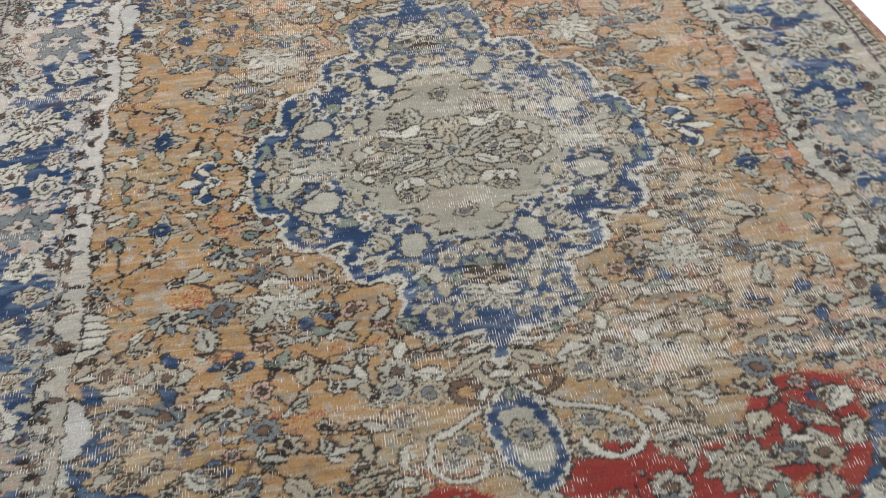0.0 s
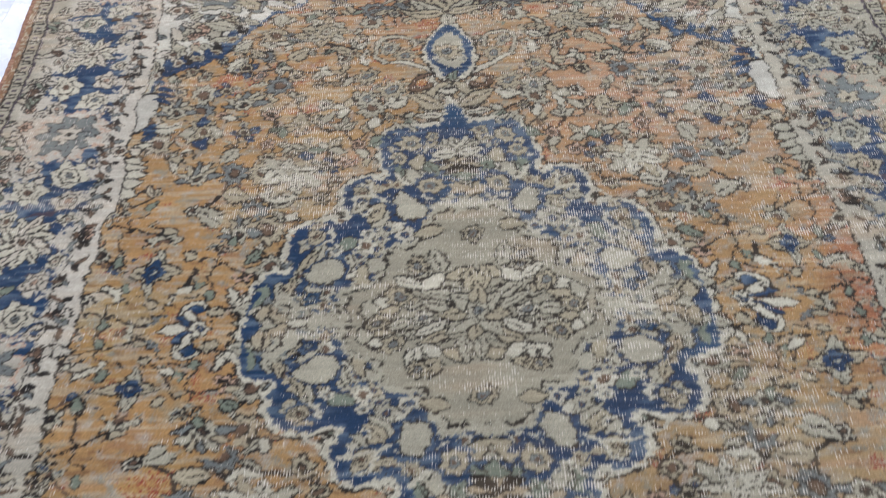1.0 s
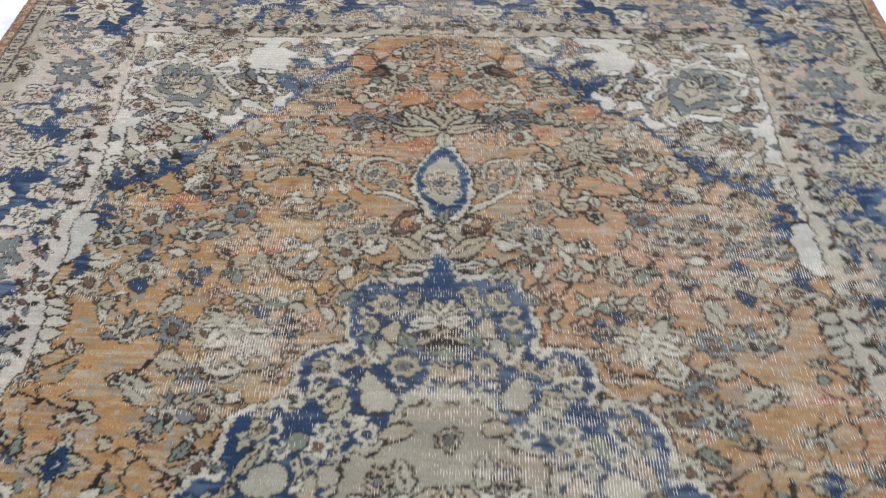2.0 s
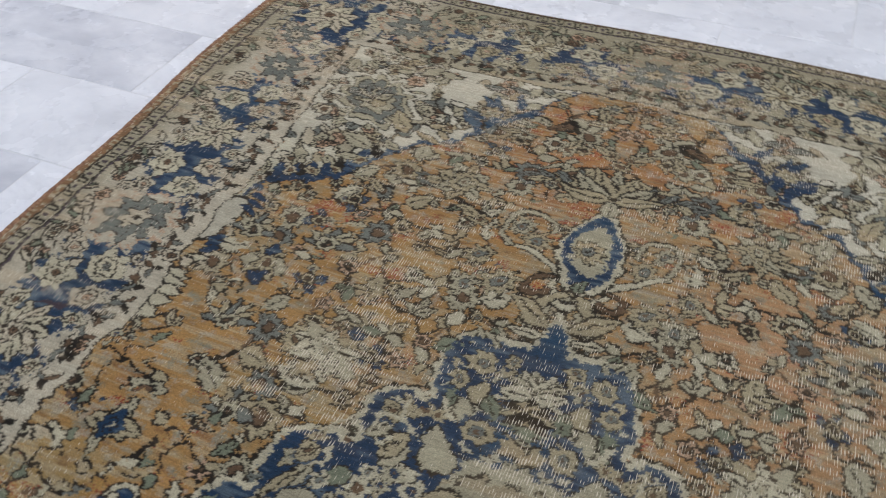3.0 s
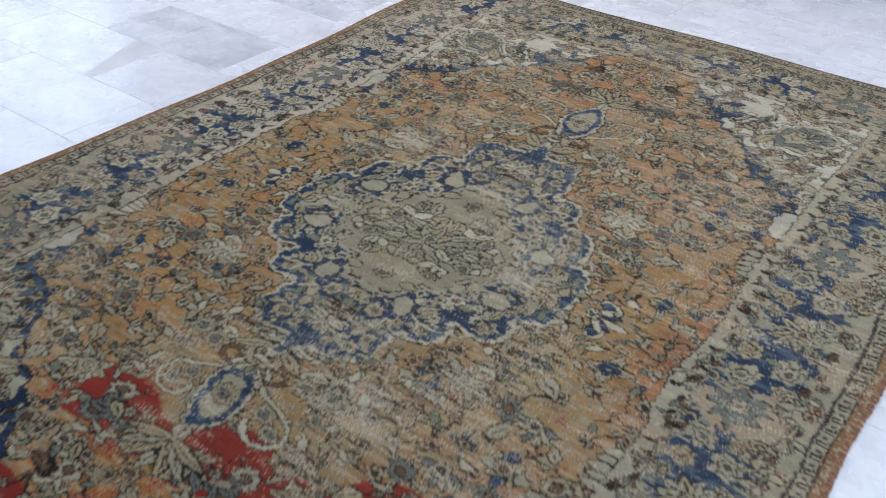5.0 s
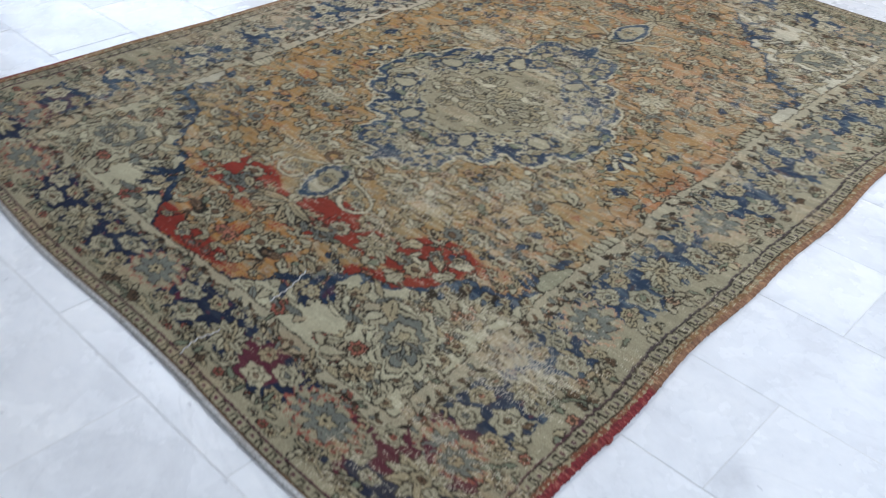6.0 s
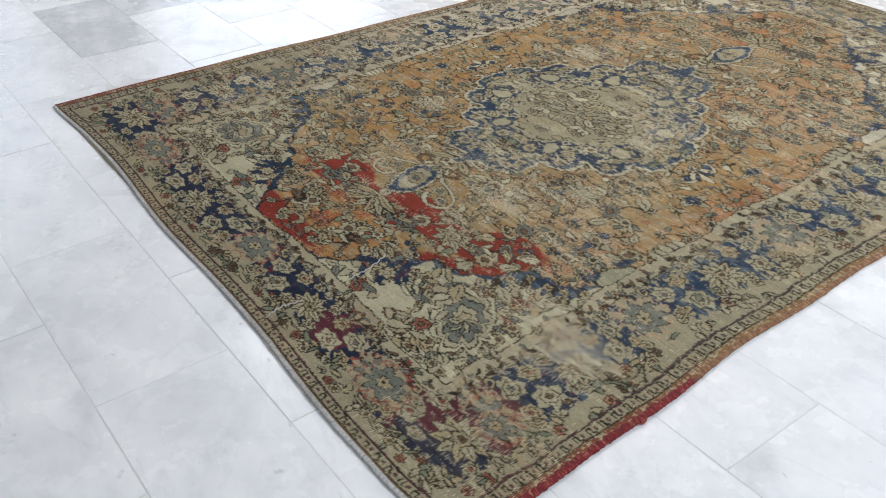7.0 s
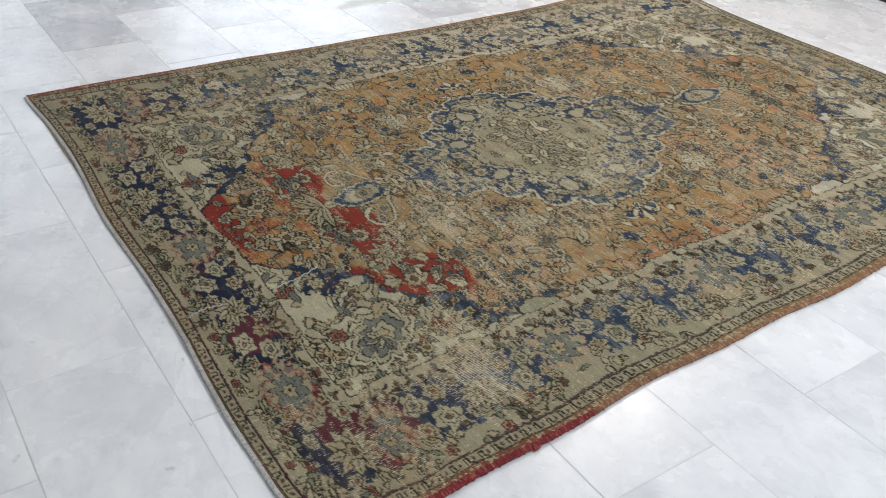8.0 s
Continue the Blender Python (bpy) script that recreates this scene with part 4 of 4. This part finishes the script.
def dyed(k):
    c = tones[k]
    c = np.where((k == FIELD)[..., None], ground, c)
    c = np.where((k == CREAM)[..., None], blend(c, lin(150, 143, 116), 0.7 * bell(x0, 0.55, 0.7)), c)
    c = np.where((k == PALE)[..., None], blend(c, lin(146, 142, 114), 0.9 * bell(x0, 0.4, 0.6) * bell(-y0, -0.2, 0.2)), c)
    # the blues are greener in places, and violet towards the red end
    navy = (k == NAVY)[..., None]
    c = np.where(navy, blend(blend(c, lin(36, 66, 88), bell(mid, 0.5, 0.85)), lin(27, 27, 46), 0.75 * nearness), c)
    c = np.where(navy, blend(c, lin(98, 110, 116), 0.75 * bell(pale_rows, 0.46, 0.82) * (1 - 0.8 * nearness)), c)
    c = np.where(navy, blend(c, lin(92, 34, 44), 0.8 * nearness * bell(mid + 0.3 * small, 0.84, 0.88)), c)
    c = np.where((k == SALMON)[..., None], blend(blend(c, lin(170, 148, 118), 0.7 * bell(y0, -1.1, -0.6)), lin(132, 60, 52), 0.8 * nearness), c)
    c = np.where((k == RED)[..., None], blend(c, lin(116, 44, 40), 0.6 * bell(-y0 - 0.25 * (x0 < 0) + 0.25 * (mid - 0.5), 0.80, 0.95)), c)
    c = np.where((k == CREAM)[..., None], blend(c, lin(158, 149, 120), 0.7 * nearness), c)
    c = np.where((k == PLUM)[..., None], blend(c, lin(66, 62, 66), 0.8 * bell(y0, -1.25, -0.7)), c)
    c = np.where((k == INK)[..., None], blend(blend(c, lin(68, 62, 50), 0.15), lin(84, 70, 54), bell(small, 0.5, 0.95) * 0.35), c)
    c = np.where((k == SPANDREL)[..., None], blend(c, lin(204, 195, 174), 0.5 * bell(y0, 0.5, 0.9)), c)
    pale = ((k == BORDER) | (k == GUARD) | (k == KHAKI))[..., None]
    c = np.where(pale, blend(c, lin(206, 194, 170), side_paler), c)
    brown = ((k == BORDER) | (k == GUARD) | (k == KHAKI))[..., None]
    c = np.where(brown, blend(c, lin(158, 130, 94), 0.40 * bell(mid * 0.6 + rows * 0.4, 0.5, 0.8)), c)
    return c


colour = dyed(lookup(0, 0))
grey = colour.mean(-1, keepdims=True)
colour = (grey + 1.0 * (colour - grey)) * np.array((0.88, 0.895, 0.925))
colour *= np.random.default_rng(43).normal(1.0, 0.10, (PY, PX, 1)).clip(0.6, 1.5)
colour *= (0.90 + 0.20 * rows)[..., None] * (0.93 + 0.14 * small)[..., None]
streak = lattice(26, 420, PX, PY, 25)
wear = 0.10 + 0.46 * bell(0.4 * mid + 0.25 * rows + 0.35 * streak, 0.40, 0.75)
wear = wear + 0.22 * spread(0.32, -0.58, 0.34, 0.30) + 0.20 * spread(0.15, 0.15, 0.32, 0.30) + 0.38 * spread(0.84, -1.02, 0.10, 0.14) + 0.25 * spread(-0.34, 0.34, 0.22, 0.16) + 0.20 * spread(0.5, 0.35, 0.3, 0.25)
wear = wear + 0.10 * spread(0.42, 1.15, 0.3, 0.15) + 0.20 * spread(-0.1, 1.33, 0.3, 0.10) + 0.06 * spread(0.86, -0.3, 0.15, 0.5) - 0.35 * spread(-0.1, -1.12, 0.35, 0.16) - 0.30 * spread(-0.55, -0.15, 0.22, 0.30) - 0.35 * nearness * (x0 < 0.72)
wear = np.clip(wear, 0, 1.1)


def smear(c, nx, ny):
    """A running mean of the colours, along the weft and the warp."""
    for axis, n in ((1, nx), (0, ny)):
        c = sum(np.roll(c, k, axis) for k in range(-n, n + 1)) / (2 * n + 1)
    return c


faded = np.clip(0.06 + 0.40 * wear, 0, 0.45)[..., None]
colour = colour * (1 - faded) + smear(colour, 3, 0) * faded
kind = lookup(0, 0)
lift = surface(x0, y0) - 0.0006 * (kind == INK) - 0.0004 * np.clip(wear, 0, 1) + 0.0005 * (lattice(450, 1280, PX, PY, 31) - 0.5)

verts = np.stack([x0, y0, lift], -1).reshape(-1, 3).astype(np.float32)
idx = np.arange(PX * PY).reshape(PY, PX)
quads = np.stack([idx[:-1, :-1], idx[:-1, 1:], idx[1:, 1:], idx[1:, :-1]], -1).reshape(-1, 4).astype(np.int32)
cloth = bpy.data.meshes.new("pile")
cloth.vertices.add(len(verts))
cloth.vertices.foreach_set("co", verts.ravel())
cloth.loops.add(quads.size)
cloth.loops.foreach_set("vertex_index", quads.ravel())
cloth.polygons.add(len(quads))
cloth.polygons.foreach_set("loop_start", np.arange(0, quads.size, 4, dtype=np.int32))
cloth.polygons.foreach_set("use_smooth", np.ones(len(quads), bool))
cloth.update(calc_edges=True)
dye_layer = cloth.attributes.new("dye", "FLOAT_COLOR", "POINT")
dye_layer.data.foreach_set("color", np.concatenate([colour, np.ones((PY, PX, 1))], -1).astype(np.float32).ravel())
wear_layer = cloth.attributes.new("wear", "FLOAT", "POINT")
wear_layer.data.foreach_set("value", wear.astype(np.float32).ravel())
cloth.materials.append(PILE)

rug = tagged(new("carpet"), "worn oriental medallion carpet, faded orange and navy, on marble floor", "carpet")
pile = new("woven_face", cloth)
pile.parent = rug
tagged(pile, label="low worn wool pile with white foundation threads showing through")


def cord(name, run, radius, flat, material, twist, label, seed, widen=0.0):
    """A wrapped edge: a slightly flattened, uneven tube along the run of points."""
    r = np.random.default_rng(seed)
    bm = bmesh.new()
    rings, sides = [], 8
    for n, (x, y, z) in enumerate(run):
        ahead = Vector(run[min(n + 1, len(run) - 1)]) - Vector(run[max(n - 1, 0)])
        side = Vector((ahead.y, -ahead.x, 0)).normalized()
        size = radius * (1 + twist * math.sin(n * 1.9) + r.normal(0, 0.08)) * (1 + widen * float(bell(-y, 0.80, 0.92)))
        ring = []
        for k in range(sides):
            a = 2 * math.pi * k / sides
            ring.append(bm.verts.new(Vector((x, y, z)) + side * size * math.cos(a) + Vector((0, 0, max(-z + 0.0005, size * flat * math.sin(a))))))
        rings.append(ring)
    for a, b in zip(rings[:-1], rings[1:]):
        for k in range(sides):
            f = bm.faces.new((a[k], a[(k + 1) % sides], b[(k + 1) % sides], b[k]))
            f.smooth = True
    bm.faces.new(rings[0])
    bm.faces.new(rings[-1][::-1])
    bmesh.ops.recalc_face_normals(bm, faces=bm.faces)
    return part(name, bm, material, rug, label)


ys = np.linspace(Y_NEAR, Y_FAR, 620)
xs = np.linspace(-1, 1, 420)
cord("selvedge", [(float(edge_left(y)) - 0.004, float(y), float(surface(edge_left(y), y)) - 0.003) for y in ys], 0.0085, 0.42, SELVEDGE, 0.05, "brown wrapped wool edge, red towards one end", 1)
cord("selvedge", [(float(edge_right(y)) + 0.004, float(y), float(surface(edge_right(y), y)) - 0.003) for y in ys], 0.0095, 0.38, SELVEDGE, 0.05, "orange-brown wrapped wool edge, red towards one end", 2, 0.12)
near_run = [(float((edge_left(Y_NEAR) + edge_right(Y_NEAR)) / 2 + (edge_right(Y_NEAR) - edge_left(Y_NEAR)) / 2 * k), 0.0) for k in xs]
cord("end_binding", [(x, float(edge_near(x)) - 0.004, float(surface(x, edge_near(x))) - 0.0035) for x, _ in near_run], 0.0070, 0.50, BINDING, 0.05, "pale grey cotton end binding", 3)
far_run = [(float((edge_left(Y_FAR) + edge_right(Y_FAR)) / 2 + (edge_right(Y_FAR) - edge_left(Y_FAR)) / 2 * k), 0.0) for k in xs]
cord("end_binding", [(x, float(edge_far(x)) + 0.001, float(surface(x, edge_far(x))) - 0.0035) for x, _ in far_run], 0.0050, 0.6, BINDING, 0.06, "pale grey cotton end binding", 4)
# a split in the pile near the red end, with bare threads standing up, and a lump of red yarn on the edge
for n, run in enumerate((((0.346, -1.481), (0.336, -1.452), (0.332, -1.426), (0.340, -1.400), (0.344, -1.381)), ((0.334, -1.245), (0.330, -1.215), (0.327, -1.188), (0.315, -1.150), (0.301, -1.116)))):
    t = np.linspace(0, 4, 40)
    px, py = np.interp(t, range(5), [p[0] for p in run]), np.interp(t, range(5), [p[1] for p in run])
    px = px + 0.002 * np.sin(t * 9)
    cord("bare_thread", [(float(x), float(y), float(surface(x, y)) + 0.0006) for x, y in zip(px, py)], 0.0017, 0.8, BINDING, 0.3, "pale bare foundation thread in a split", 7 + n)
lump = bmesh.new()
bmesh.ops.create_icosphere(lump, subdivisions=3, radius=0.009)
for v in lump.verts:
    v.co += v.normal * 0.003 * noise.noise(v.co * 160)
    v.co = Vector((v.co.x * 0.9 + float(edge_right(-1.03)) + 0.012, v.co.y * 1.2 - 1.03, max(0.0006, v.co.z * 0.6 + 0.006)))
for f in lump.faces:
    f.smooth = True
part("yarn_lump", lump, SELVEDGE, rug, "lump of frayed red yarn")
back = bmesh.new()
low, top = [], []
for k in np.linspace(0, 1, 60):
    y = Y_NEAR + 0.002 + (Y_FAR - Y_NEAR - 0.004) * k
    low.append((back.verts.new((float(edge_left(y)) + 0.002, y, 0.0005)), back.verts.new((float(edge_right(y)) - 0.002, y, 0.0005))))
    top.append((back.verts.new((float(edge_left(y)) + 0.002, y, 0.0040)), back.verts.new((float(edge_right(y)) - 0.002, y, 0.0040))))
for n in range(59):
    back.faces.new((low[n][0], low[n + 1][0], low[n + 1][1], low[n][1]))
    back.faces.new((top[n][0], top[n][1], top[n + 1][1], top[n + 1][0]))
    back.faces.new((low[n][0], top[n][0], top[n + 1][0], low[n + 1][0]))
    back.faces.new((low[n][1], low[n + 1][1], top[n + 1][1], top[n][1]))
back.faces.new((low[0][0], low[0][1], top[0][1], top[0][0]))
back.faces.new((low[-1][0], top[-1][0], top[-1][1], low[-1][1]))
part("foundation", back, BACKING, rug, "cotton foundation under the pile")

# ---- floor: marble slabs in running bond ----
floor = part("floor", boxed(RX0, RX1, RY0, RY1, -0.05, -0.0009), GROUT, kind="structure", label="white marble slab floor with fine grey joints")
TL, TW, GAP = 0.61, 0.30, 0.0026


GREY_SLABS = ((-1.80, -1.15), (-1.45, 0.35), (-1.60, 0.95), (-2.2, -0.85))


def slab_mesh(w, l, material):
    bm = boxed(0, w, 0, l, -0.014, 0.0, bevel=0.0006)
    me = bpy.data.meshes.new("slab")
    bm.to_mesh(me)
    bm.free()
    me.materials.append(material)
    return me


whole, clouded = slab_mesh(TL - GAP, TW - GAP, MARBLE), slab_mesh(TL - GAP, TW - GAP, GREY_MARBLE)
rest = bmesh.new()
dice = random.Random(5)
first_row = math.floor((RY0 + 1.895) / TW)
for k in range(first_row, math.ceil((RY1 + 1.895) / TW)):
    ya, yb = -1.895 + TW * k, -1.895 + TW * (k + 1)
    offset = 0.385 if k % 2 == 0 else 0.055
    offset += dice.uniform(-0.03, 0.03) if abs(k - 4) > 5 else 0.0
    j0 = math.floor((RX0 - offset) / TL)
    for j in range(j0, math.ceil((RX1 - offset) / TL)):
        xa, xb = max(offset + TL * j, RX0), min(offset + TL * (j + 1), RX1)
        lo, hi = max(ya, RY0), min(yb, RY1 - 0.002)
        if xb - xa < 0.02 or hi - lo < 0.02:
            continue
        full = xb - xa > TL - 0.001 and hi - lo > TW - 0.001
        if -2.75 < xa < 2.6 and -2.9 < ya < 2.4 and full:
            darker = any(xa < gx_ < xb and ya < gy_ < yb for gx_, gy_ in GREY_SLABS)
            slab = new("slab", clouded if darker else whole)
            slab.parent = floor
            slab.location = (xa + GAP / 2, lo + GAP / 2, dice.uniform(-0.0004, 0.0))
            slab.rotation_euler = (dice.gauss(0, 0.0006), dice.gauss(0, 0.0004), 0)
        else:
            box(rest, xa + GAP / 2, xb - GAP / 2, lo + GAP / 2, hi - GAP / 2, -0.014, 0.0)
part("outer_slabs", rest, MARBLE, floor, kind="stuff")
